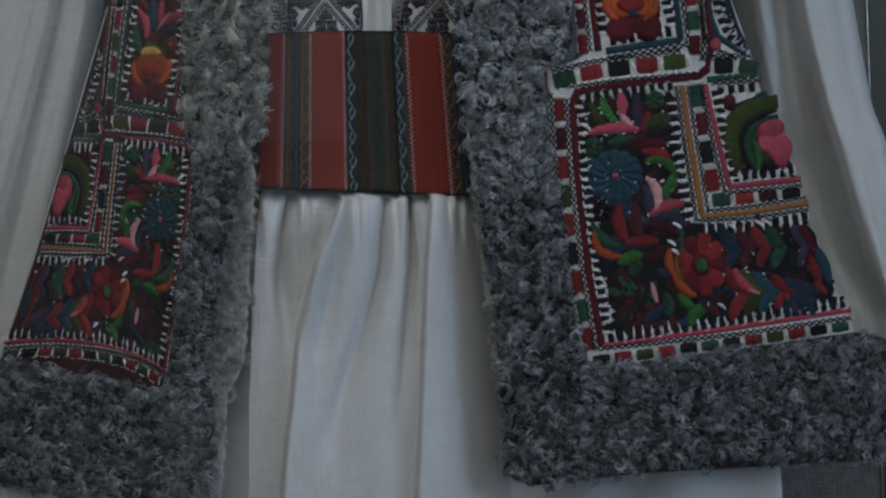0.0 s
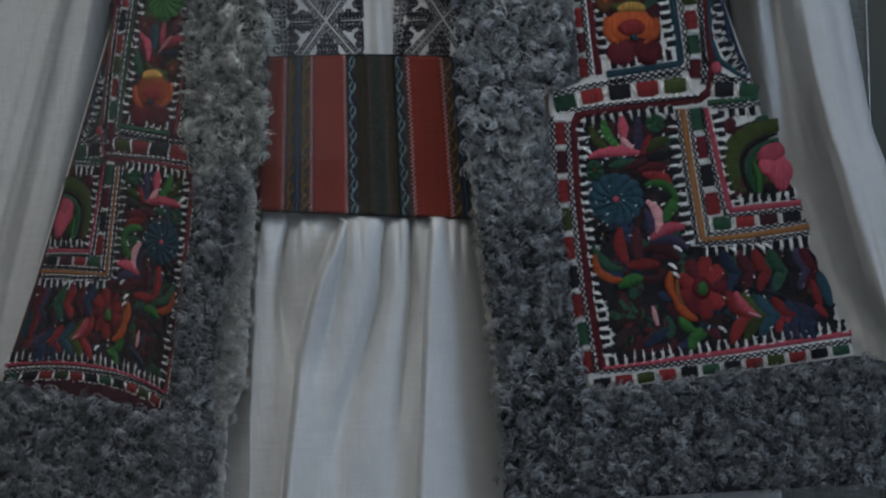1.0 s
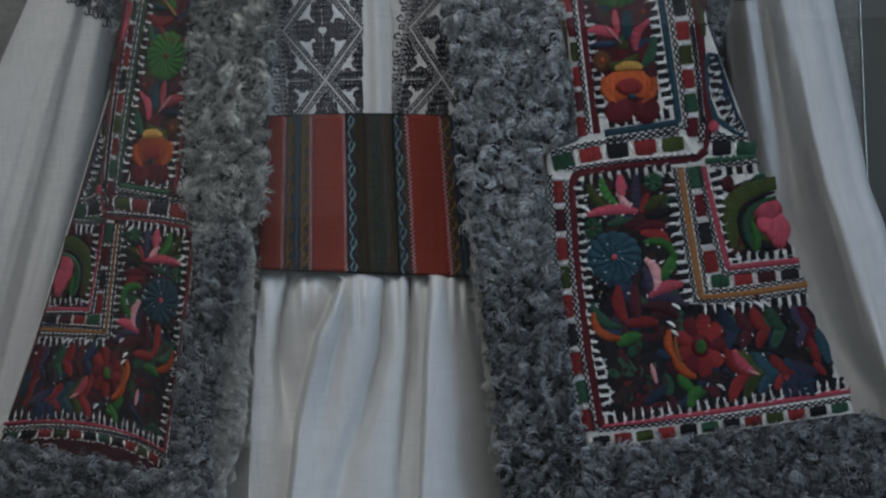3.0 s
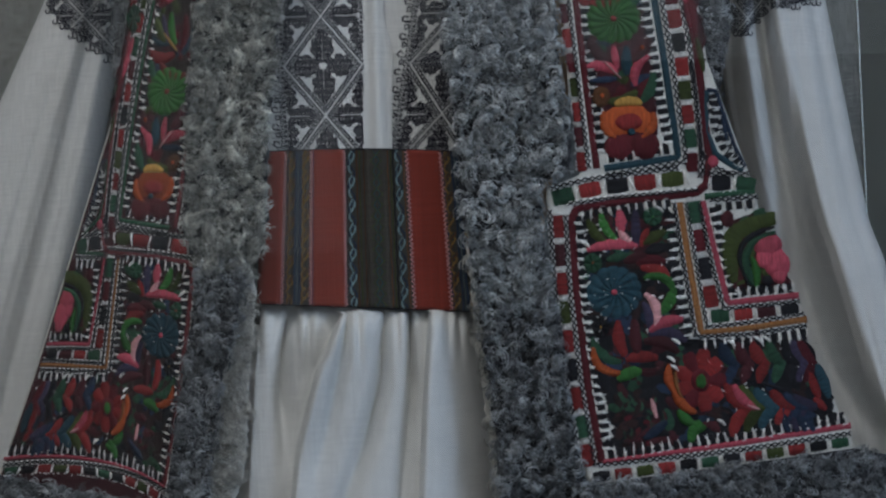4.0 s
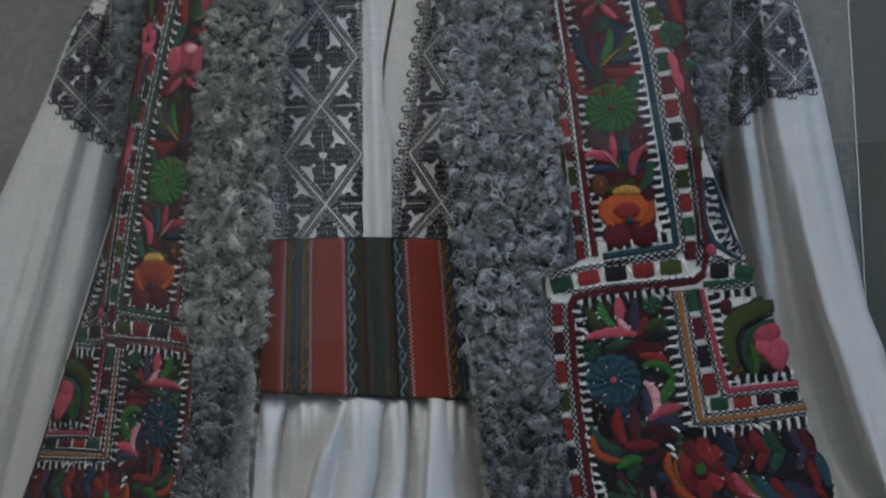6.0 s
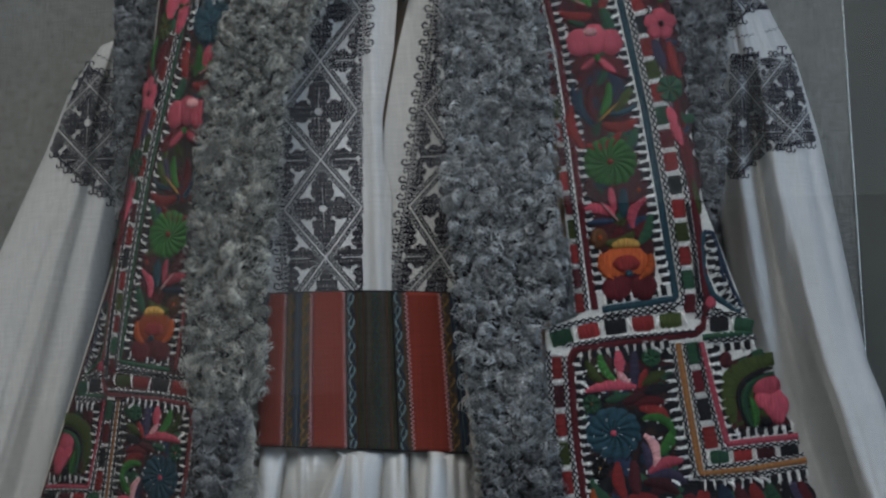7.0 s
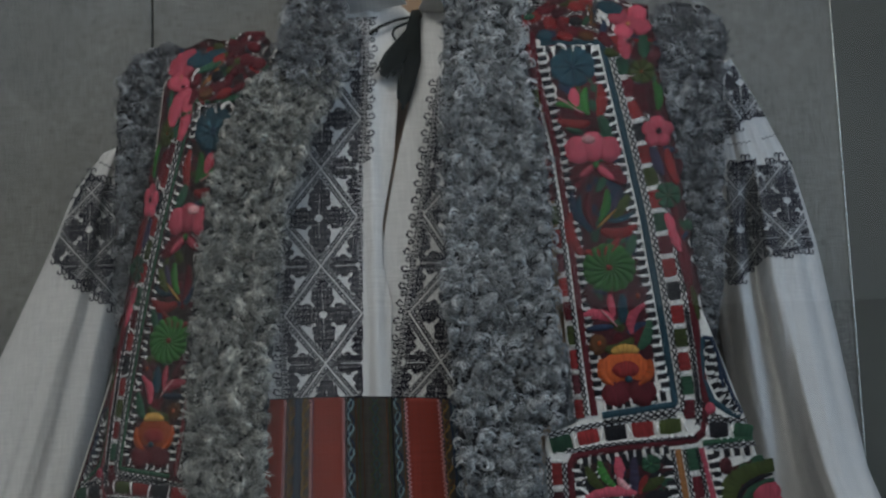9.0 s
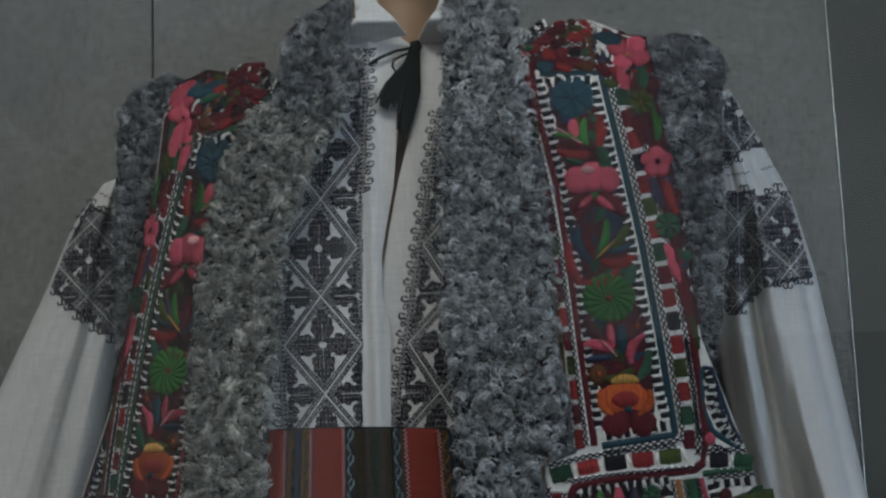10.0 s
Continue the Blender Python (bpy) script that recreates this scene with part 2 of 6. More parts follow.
seam_left = wall_xz((-0.2653, 1.7399))
seam_top, seam_low = wall_xz((0.3651, 1.7279)), wall_xz((0.3652, 1.2950))
seam_x = (seam_top[0] + seam_low[0]) / 2
for x0, x1 in ((-1.2, seam_left[0] - 0.001), (seam_left[0] + 0.001, 1.2)):
    box("panel", x0, x1, WALL_Y, WALL_Y + 0.02, 0.35, 2.4, WALL, case_back, bevel=0.0015)
for dx, w, m, name in ((0.0, 0.0022, mat("polished_edge_metal", (0.85, 0.86, 0.80), 0.16, 1.0), "edge_strip"),):
    bm = bmesh.new()
    (xa, za), (xb, zb) = seam_top, seam_low
    lo, hi = xa + (xb - xa) * (0.36 - za) / (zb - za), xa + (xb - xa) * (2.39 - za) / (zb - za)
    turn = [2 * math.pi * i / 14 for i in range(14)]
    ring = [bm.verts.new((x + w / 2 * (1 + math.cos(u)), WALL_Y - 0.001 + w / 2 * math.sin(u), z)) for z, x in ((0.36, lo), (2.39, hi)) for u in turn]
    for i in range(14):
        bm.faces.new((ring[i], ring[(i + 1) % 14], ring[14 + (i + 1) % 14], ring[14 + i])).smooth = True
    part(name, bm, m, case_back, "thin polished metal edge")
    bm = bmesh.new()
    ring = [bm.verts.new((x, y, z)) for y in (WALL_Y - 0.002, WALL_Y + 0.002) for x, z in ((lo + w, 0.36), (1.19, 0.36), (1.19, 2.39), (hi + w, 2.39))]
    bm.faces.new(ring[:4])
    for i in range(4):
        bm.faces.new((ring[i], ring[4 + i], ring[4 + (i + 1) % 4], ring[(i + 1) % 4]))
    side = mat("smooth_grey_green_panel", (0.072, 0.084, 0.070), 0.4)
    bsdf(side).inputs["Specular IOR Level"].default_value = 0.15
    vary(side, (0.118, 0.120, 0.106), 0.15, 7.0)
    part("side_panel", bm, side, case_back, "smooth grey green panel")
box("backing_board", -1.2, 1.2, WALL_Y + 0.022, WALL_Y + 0.04, 0.35, 2.4, DARK_WOOD, case_back)
plinth = box("platform", -1.25, 1.25, -0.6, 0.3, 0.0, 0.35, DARK_WOOD, None, "", 0.01)
plinth["kind"] = "structure"

GLASS = mat("case_glass", (1, 1, 1), 0.0)
bsdf(GLASS).inputs["Transmission Weight"].default_value = 1.0
bsdf(GLASS).inputs["IOR"].default_value = 1.46
pane = box("window_case_front", -1.2, 1.2, -0.556, -0.55, 0.352, 2.4, GLASS)
pane["kind"] = "structure"
pane.visible_shadow = False

# ---- chemise ----
chemise = thing("linen_blouse", "white linen peasant blouse with blackwork embroidery on a mannequin", "blouse", (0, 0, 1.2))
chemise.location = (0, 0, 0)


def fold(x, at, width, height):
    return height * np.exp(-(((x - at) / width) ** 2))


def overlap(x, z, line, height, reach, fade=9.0, soft=0.0011):
    """A pleat lying over its left neighbour: a steep step along a line, falling away to the right within reach."""
    zz, xx = np.array([p[1] for p in line])[::-1], np.array([p[0] for p in line])[::-1]
    d = x - np.interp(z, zz, xx)
    down = np.clip((line[0][1] - z) / fade, 0, 1) if fade < 5 else 0.0
    step = 1 / (1 + np.exp(-np.clip(d / soft, -40, 40)))
    return height * (1 - down) * (step * np.exp(-np.clip(d, 0, 1) / reach) - 0.7 * (1 - step) * np.exp(np.clip(d, -1, 0) / 0.016))


def valley(x, z, line, wide, deep, fade_from, fade_to, skew=1.0, grow=0.9):
    """A soft hollow along a line, its right wall skewed, dying out between two heights."""
    zz, xx = np.array([p[1] for p in line])[::-1], np.array([p[0] for p in line])[::-1]
    d = x - np.interp(z, zz, xx)
    w = np.where(d < 0, wide, wide * skew) * (1 + grow * np.clip((line[0][1] - z) / 0.3, 0, 1))
    return deep * np.exp(-((d / w) ** 2)) * np.clip((z - fade_to) / (fade_from - fade_to), 0, 1) * np.clip((line[0][1] + 0.06 - z) / 0.05, 0, 1)


def skirt_depth(x, z, q):
    base = -0.067 + 1.1 * (x + 0.06) ** 2 - 0.020 * (1 - np.exp(-np.clip(1.224 - z, 0, 1) / 0.012))
    edge = [(-0.0979, 1.2195), (-0.1111, 1.1910), (-0.1216, 1.1714), (-0.1327, 1.1320), (-0.1422, 1.0975), (-0.1475, 1.0530), (-0.1549, 1.0036), (-0.1601, 0.9591), (-0.17, 0.45)]
    tall = np.interp(z, [0.45, 0.96, 1.06, 1.10, 1.17, 1.23], [0.021, 0.021, 0.020, 0.020, 0.030, 0.024])
    y = -tall * overlap(x, z, edge, 1.0, 0.034, soft=0.0007)
    y = y - overlap(x, z, [(-0.0214, 1.2241), (-0.0282, 1.1437), (-0.0352, 1.0446), (-0.0415, 0.9556), (-0.03, 0.45)], 0.016, 0.028, soft=0.0007)
    y = y + valley(x, z, [(-0.1465, 1.2244), (-0.1535, 1.1873), (-0.1572, 1.1476), (-0.1535, 1.1028)], 0.0034, 0.022, 1.15, 1.07, 1.9, 2.2)
    y = y + valley(x, z, [(-0.0943, 1.2203), (-0.1043, 1.1709), (-0.1156, 1.1215), (-0.1269, 1.0772)], 0.0030, 0.014, 1.18, 1.04, 1.8, 2.2)
    y = y + valley(x, z, [(-0.0621, 1.2169), (-0.0689, 1.1549), (-0.0840, 1.1007), (-0.1017, 1.0566), (-0.1140, 1.0073)], 0.0045, 0.022, 1.13, 0.96, 1.4, 1.4)
    y = y + valley(x, z, [(-0.0403, 1.2162), (-0.0411, 1.1541), (-0.0479, 1.0947), (-0.0561, 1.0354), (-0.0631, 0.9662)], 0.0030, 0.018, 1.16, 0.94, 1.7, 1.8)
    y = y + 0.040 * np.clip((x + 0.020) / 0.055, 0, 1.3) ** 1.4
    gather = np.clip((z - 1.165) / 0.05, 0, 1)
    y = y + 0.0035 * gather * np.sin(430 * x + 1.5 * np.sin(140 * x)) + 0.0008 * np.sin(60 * x + 9 * z)
    under_belt = np.clip((1.2280 - z) / 0.02, 0, 1)
    return base + y * (0.3 + 0.7 * under_belt) + 0.004 * (1 - under_belt)


skirt = thing("linen_skirt", "white gathered linen skirt hanging in soft pleats under the belt", "skirt")
sheet("skirt_front", [(-0.1699, 1.2270), (-0.1700, 1.2342), (0.0367, 1.2201), (0.0408, 0.9484), (0.075, 0.45), (-0.20, 0.45), (-0.1899, 0.9619), (-0.1864, 1.0510), (-0.1814, 1.1204), (-0.1761, 1.1849)], skirt_depth, LINEN, skirt,
      nx=320, step=0.006, thick=0.0015)
sheet("skirt_side", [(-0.0070, 1.0897), (0.2155, 1.0632), (0.2763, 0.9821), (0.2782, 0.9325), (0.32, 0.45), (0.02, 0.45)],
      lambda x, z, q: -0.035 + 0.5 * (x - 0.1) ** 2 + 0.006 * np.sin(70 * x + 4 * z), LINEN, skirt, nx=60, step=0.01, thick=0.0015)
sheet("skirt_back", [(-0.4047, 1.1016), (-0.2057, 1.2157), (-0.1601, 1.2066), (-0.1501, 0.9466), (-0.15, 0.45), (-0.42, 0.45)],
      lambda x, z, q: -0.055 + 0.3 * (x + 0.1) ** 2 + 0.006 * np.sin(70 * x + 4 * z), LINEN, skirt, nx=40, step=0.01, thick=0.0015)

sheet("front_half", [(-0.1116, 1.7343), (-0.0688, 1.7495), (-0.0426, 1.7362), (-0.0240, 1.7188), (-0.0380, 1.6379), (-0.0432, 1.5840), (-0.0558, 1.5205), (-0.0568, 1.4837), (-0.0491, 1.4470), (-0.0524, 1.3498), (-0.1695, 1.3539), (-0.1715, 1.6048)],
      lambda x, z, q: chemise_depth(x, z) - fold(x, -0.0634, 0.006, 0.005), LINEN, chemise, nx=110, step=0.005, thick=0.0015)
sheet("front_half", [(-0.0145, 1.7185), (0.0000, 1.7413), (0.0216, 1.7517), (0.0512, 1.6950), (0.0374, 1.3466), (-0.0786, 1.3507), (-0.0712, 1.4426), (-0.0576, 1.4942), (-0.0479, 1.5468), (-0.0401, 1.5839), (-0.0254, 1.6402)],
      lambda x, z, q: chemise_depth(x, z) + 0.004 - fold(x, -0.0246, 0.012, 0.003), LINEN, chemise, nx=80, step=0.005, thick=0.0015)


def sleeve(outline, bulge, yc, creases, hollows=()):
    def front(x, z, q):
        y = yc - bulge * np.sqrt(np.clip(1 - q * q, 0, 1))
        for at, width, height in creases:
            y = y + height * np.exp(-(((q - at) / width) ** 2))
        if hollows:
            y = y + valley(x, z, [(0.255, 1.45), (0.275, 1.35), (0.300, 1.22), (0.325, 1.10), (0.335, 1.0)], 0.07, 0.050, 1.15, 1.42, 0.65, 0.0)
        for line, wide, deep, skew in hollows:
            y = y + valley(x, z, line, wide, deep, 0.6, 0.3, skew, 2.0) * np.sqrt(np.clip(1 - q * q, 0, 1))
        wrinkle = 0.0005 * np.sin(26 * q + 5 * z + 2 * np.sin(4 * z)) + 0.0003 * np.sin(43 * q - 8 * z)
        return y + 0.0016 * np.sin(11 * q + 7 * z) + wrinkle * (1 - q * q)

    def at(x, z):
        ends = spans(outline, z)
        return front(x, z, np.clip(2 * (x - ends[:, 0]) / (ends[:, 1] - ends[:, 0]) - 1, -1, 1))

    sheet("sleeve", outline, front, LINEN, chemise, nx=70, step=0.008, back=lambda x, z, q: yc + 0.012 + bulge * np.sqrt(np.clip(1 - q * q, 0, 1)))
    return at


sleeve_a = sleeve([(-0.2888, 1.6036), (-0.3097, 1.5963), (-0.3380, 1.5572), (-0.3606, 1.4998), (-0.4077, 1.3978), (-0.4878, 1.1638), (-0.4957, 1.0546), (-0.3862, 1.0514), (-0.3131, 1.3479), (-0.2935, 1.4505)], 0.05, 0.095,
       [(-0.45, 0.22, 0.006), (-0.1, 0.1, 0.003), (0.35, 0.25, 0.010)])
sleeve_b = sleeve([(0.2442, 1.6604), (0.2708, 1.6650), (0.2962, 1.6149), (0.3208, 1.5602), (0.3372, 1.4907), (0.3678, 1.2839), (0.3793, 1.2519), (0.4099, 1.0971), (0.4076, 1.0278), (0.3482, 1.0295),
        (0.2519, 1.3503), (0.2401, 1.4523)], 0.045, 0.095, [(0.75, 0.12, 0.006)],
        [([(0.2800, 1.5004), (0.2818, 1.4541), (0.2902, 1.3772), (0.2995, 1.3010), (0.3107, 1.2254), (0.3317, 1.1501), (0.3622, 1.0998)], 0.0058, 0.040, 1.0),
         ([(0.3060, 1.3614), (0.3135, 1.3106), (0.3216, 1.2450), (0.3434, 1.1646)], 0.0035, 0.007, 2.2),
         ([(0.2530, 1.4653), (0.2511, 1.4039), (0.2553, 1.3530), (0.2679, 1.3020), (0.2877, 1.2461)], 0.0070, 0.012, 0.8),
         ([(0.3282, 1.4525), (0.3394, 1.3756), (0.3505, 1.2993), (0.3651, 1.1987)], 0.0040, 0.004, 2.0)])

# ---- belt ----
belt = thing("woven_belt", "wide woven belt striped brick red and dark green round the waist", "belt")


def belt_depth(x, z, q=0):
    return chemise_depth(x, z) - 0.020


U = 0.00051  # the pattern's unit, half a millimetre


def belt_xz(s, v):
    """A place on the belt: s units from its left top end, v from 0 at the upper edge to 1 at the lower."""
    t = s / 352
    x = -0.1641 + U * 1.01 * s + v * (-0.0082 + 0.017 * t)
    z = 1.3622 - 0.0060 * t + 0.0025 * np.sin(np.pi * t) - v * (0.1342 + 0.0075 * t + 0.0025 * np.sin(np.pi * t))
    return x, z


def ribbon(pts, width, height, depth, lift):
    """Vertices and faces of a raised thread along flat points."""
    p = np.asarray(pts, float)
    d = np.gradient(p, axis=0)
    d /= np.linalg.norm(d, axis=1)[:, None] + 1e-9
    nrm = np.stack([-d[:, 1], d[:, 0]], 1) * width / 2
    v = []
    for off, h in ((nrm, 0.0), (0 * nrm, height), (-nrm, 0.0)):
        q = p + off
        v.append(drape(q[:, 0], q[:, 1], depth(q[:, 0], q[:, 1]) - lift - h))
    v = np.stack(v, 1).reshape(-1, 3)
    f = [(3 * i + k, 3 * i + k + 1, 3 * i + k + 4, 3 * i + k + 3) for i in range(len(p) - 1) for k in (0, 1)]
    return v, f


def bundle(name, pieces, material, parent, kind="stuff"):
    """Many small pieces as one mesh."""
    vs, fs, n = [], [], 0
    for v, f in pieces:
        vs.append(v)
        fs += [tuple(n + i for i in face) for face in f]
        n += len(v)
    ob = link_mesh(name, np.concatenate(vs), fs, material, parent, uv=np.concatenate(vs)[:, [0, 2]])
    if kind:
        ob["kind"] = kind
    return ob


def belt_sheet(name, s0, s1, lift, material, label=""):
    n, m = max(3, int((s1 - s0) / 6)), 40
    S, V = np.meshgrid(np.linspace(s0, s1, n), np.linspace(0, 1, m))
    X, Z = belt_xz(S, V)
    v = drape(X, Z, belt_depth(X, Z) - lift).reshape(-1, 3)
    f = [(r * n + c, r * n + c + 1, (r + 1) * n + c + 1, (r + 1) * n + c) for r in range(m - 1) for c in range(n - 1)]
    ob = link_mesh(name, v, f, material, belt, label, uv=np.stack([X, Z], -1).reshape(-1, 2))
    mod = ob.modifiers.new("thickness", "SOLIDIFY")
    mod.thickness, mod.offset = 0.0012 if lift else 0.003, 0.0
    return ob


BELT_RED = weave("belt_red_wool", (0.215, 0.027, 0.014), 0.25, 900.0, 0.5)
BELT_DARK = weave("belt_dark_wool", (0.044, 0.041, 0.034), 0.3, 900.0, 0.5)
BELT_BLUE = weave("belt_green_wool", (0.050, 0.043, 0.034), 0.3, 900.0, 0.5)
belt_sheet("band", -4, 362, 0.0, BELT_DARK)
for s0, s1 in ((-5, 32), (80, 134), (243, 299), (348, 368)):
    belt_sheet("red_stripe", s0, s1, 0.0016, BELT_RED, "plain brick red woven stripe")
for s0, s1 in ((48, 58), (170, 208), (312, 322)):
    belt_sheet("olive_stripe", s0, s1, 0.0012, BELT_BLUE, "dark olive brown woven stripe")


def belt_thread(color, s, amp, period, width, phase=0.0, shape="sine", gap=0.0):
    v = np.linspace(0.004, 0.996, 400)
    length = 285.0
    ph = v * length / period + phase
    wave = np.sin(2 * np.pi * ph) if shape == "sine" else 2 * np.abs(2 * (ph % 1) - 1) - 1
    x, z = belt_xz(s + amp * wave, v)
    pts = np.stack([x, z], 1)
    keep = (ph % 1) >= gap
    out, run = [], []
    for p, k in zip(pts, keep):
        if k:
            run.append(p)
        elif len(run) > 2:
            out.append(ribbon(run, width * U, 0.0005, belt_depth, 0.0024))
            run = []
        else:
            run = []
    if len(run) > 2:
        out.append(ribbon(run, width * U, 0.0005, belt_depth, 0.0024))
    bundle("woven_thread", out, THREADS[color], belt)


for s in (34, 79, 135, 242, 300):
    belt_thread("rose", s, 3.0, 8.0, 1.8, shape="zig")
for s, ph in ((147, 0.0), (227, 0.5)):
    belt_thread("ice", s, 4.5, 44.0, 3.2, ph, gap=0.10)
    belt_thread("ice", s, 4.0, 44.0, 2.4, ph + 0.42, gap=0.45)
    belt_thread("navy", s, 5.0, 44.0, 3.0, ph + 0.25)
    belt_thread("black", s - 9, 0.5, 30.0, 3.0)
    belt_thread("brown", s + 9, 0.5, 30.0, 2.6)
for s in (45, 69, 309, 337):
    belt_thread("ochre", s, 4.8, 36.0, 3.6, 0.1 * s, gap=0.16)
    belt_thread("ochre", s, 4.8, 36.0, 3.0, 0.1 * s + 0.5, gap=0.40)
    belt_thread("brown", s, 6.0, 36.0, 2.2, 0.1 * s + 0.3, gap=0.2)
for s in (57, 323):
    belt_thread("navy", s - 4, 0.6, 60.0, 4.0)
    belt_thread("sky", s, 0.5, 60.0, 1.6)
    belt_thread("navy", s + 4, 0.6, 60.0, 4.0)
for s in (37, 79, 301, 346):
    belt_thread("purple", s + 3, 0.5, 50.0, 2.5)
for s, c in ((161, "olive"), (168, "brown"), (209, "brown"), (214, "olive")):
    belt_thread(c, s, 0.5, 50.0, 2.0)
for ph in (0.0, 0.5):
    belt_thread("olive", 189, 10.0, 40.0, 1.5, ph, shape="zig")
    belt_thread("teal", 189, 5.0, 40.0, 1.6, ph, shape="zig")
for v in (0.0, 1.0):
    x, z = belt_xz(np.linspace(-4, 364, 90), np.full(90, v))
    bundle("edge_cord", [ribbon(np.stack([x, z], 1), 0.0022, 0.001, belt_depth, 0.0012)], THREADS["black"], belt, "")

# ---- sheepskin vest ----
vest = thing("sheepskin_vest", "white sheepskin vest with dense wool flower embroidery and grey curly fur", "vest")

PANEL_R = [(0.0761, 1.7218), (0.1005, 1.7349), (0.1457, 1.7360), (0.1960, 1.7150), (0.2010, 1.6455), (0.2155, 1.5478), (0.2295, 1.4318), (0.2682, 1.3124), (0.2679, 1.3050), (0.3038, 1.1896), (0.3460, 1.0841),
           (0.2406, 1.0734), (0.1112, 1.0589), (0.0989, 1.1759), (0.0833, 1.3132), (0.0842, 1.3223), (0.1165, 1.3338), (0.1061, 1.4105), (0.1041, 1.5307), (0.0954, 1.6222)]
PANEL_L = [(-0.1640, 1.7030), (-0.1900, 1.6970), (-0.2270, 1.6870), (-0.2535, 1.6600), (-0.2620, 1.5920), (-0.2695, 1.5283), (-0.2900, 1.4246), (-0.3258, 1.3140), (-0.3403, 1.2689), (-0.3729, 1.1703), (-0.4053, 1.0817),
           (-0.2618, 1.0477), (-0.2447, 1.1615), (-0.2258, 1.2644), (-0.2330, 1.2759), (-0.2378, 1.3160), (-0.2271, 1.4481), (-0.2110, 1.5420), (-0.1815, 1.6377), (-0.1560, 1.6695)]
panel_r = sheet("front_panel", PANEL_R, vest_depth, LEATHER, vest, "white leather front densely stitched with wool flowers", nx=60, step=0.005, thick=0.003)
panel_l = sheet("front_panel", PANEL_L, vest_depth, LEATHER, vest, "white leather front covered in dark red wool stitching", nx=50, step=0.005, thick=0.003)


# ---- wool embroidery on the vest ----
PAIRS_R = [(0.1246, 1.6637), (0.1391, 1.5774), (0.1491, 1.4727), (0.1590, 1.3820), (0.2235, 1.3174), (0.1063, 1.3035), (0.1403, 1.2284), (0.2132, 1.1477), (0.1227, 1.0784), (0.3444, 1.0951),
           (0.2145, 1.1898), (0.3090, 1.1969), (0.2402, 1.2164), (0.3024, 1.2205), (0.1784, 1.7042), (0.0812, 1.7161), (0.2671, 1.3125), (0.2053, 1.5377), (0.1633, 1.7181), (0.1991, 1.5979), (0.1878, 1.6559), (0.2141, 1.3314)]
PAIRS_L = [(-0.2079, 1.6142), (-0.2344, 1.5243), (-0.2501, 1.4267), (-0.2670, 1.3361), (-0.3103, 1.2720), (-0.2292, 1.2645), (-0.2614, 1.2043), (-0.3046, 1.1384), (-0.2603, 1.0675), (-0.4026, 1.0876),
           (-0.3114, 1.1784), (-0.3702, 1.1802), (-0.3247, 1.2027), (-0.3596, 1.2018), (-0.2422, 1.6672), (-0.1559, 1.6761), (-0.3311, 1.2771), (-0.2736, 1.4967), (-0.2200, 1.6873), (-0.2664, 1.5413), (-0.2570, 1.6079), (-0.3049, 1.2853)]


def basis(x, z):
    u, w = (x - 0.2) / 0.15, (z - 1.4) / 0.3
    return np.stack([np.ones_like(u), u, w, u * w, w * w, w**3, u * w * w, u * u, u * u * w], -1)


src, dst = np.array(PAIRS_R), np.array(PAIRS_L)
MIRROR = np.linalg.lstsq(basis(src[:, 0], src[:, 1]), dst, rcond=None)[0]


def same_side(x, z):
    return x, z


def other_side(x, z):
    m = basis(np.asarray(x, float), np.asarray(z, float)) @ MIRROR
    return m[..., 0], m[..., 1]


def off(p, dx, dy):
    """A place dx units to the right of p and dy below it."""
    return (p[0] + dx * U, p[1] - dy * U)


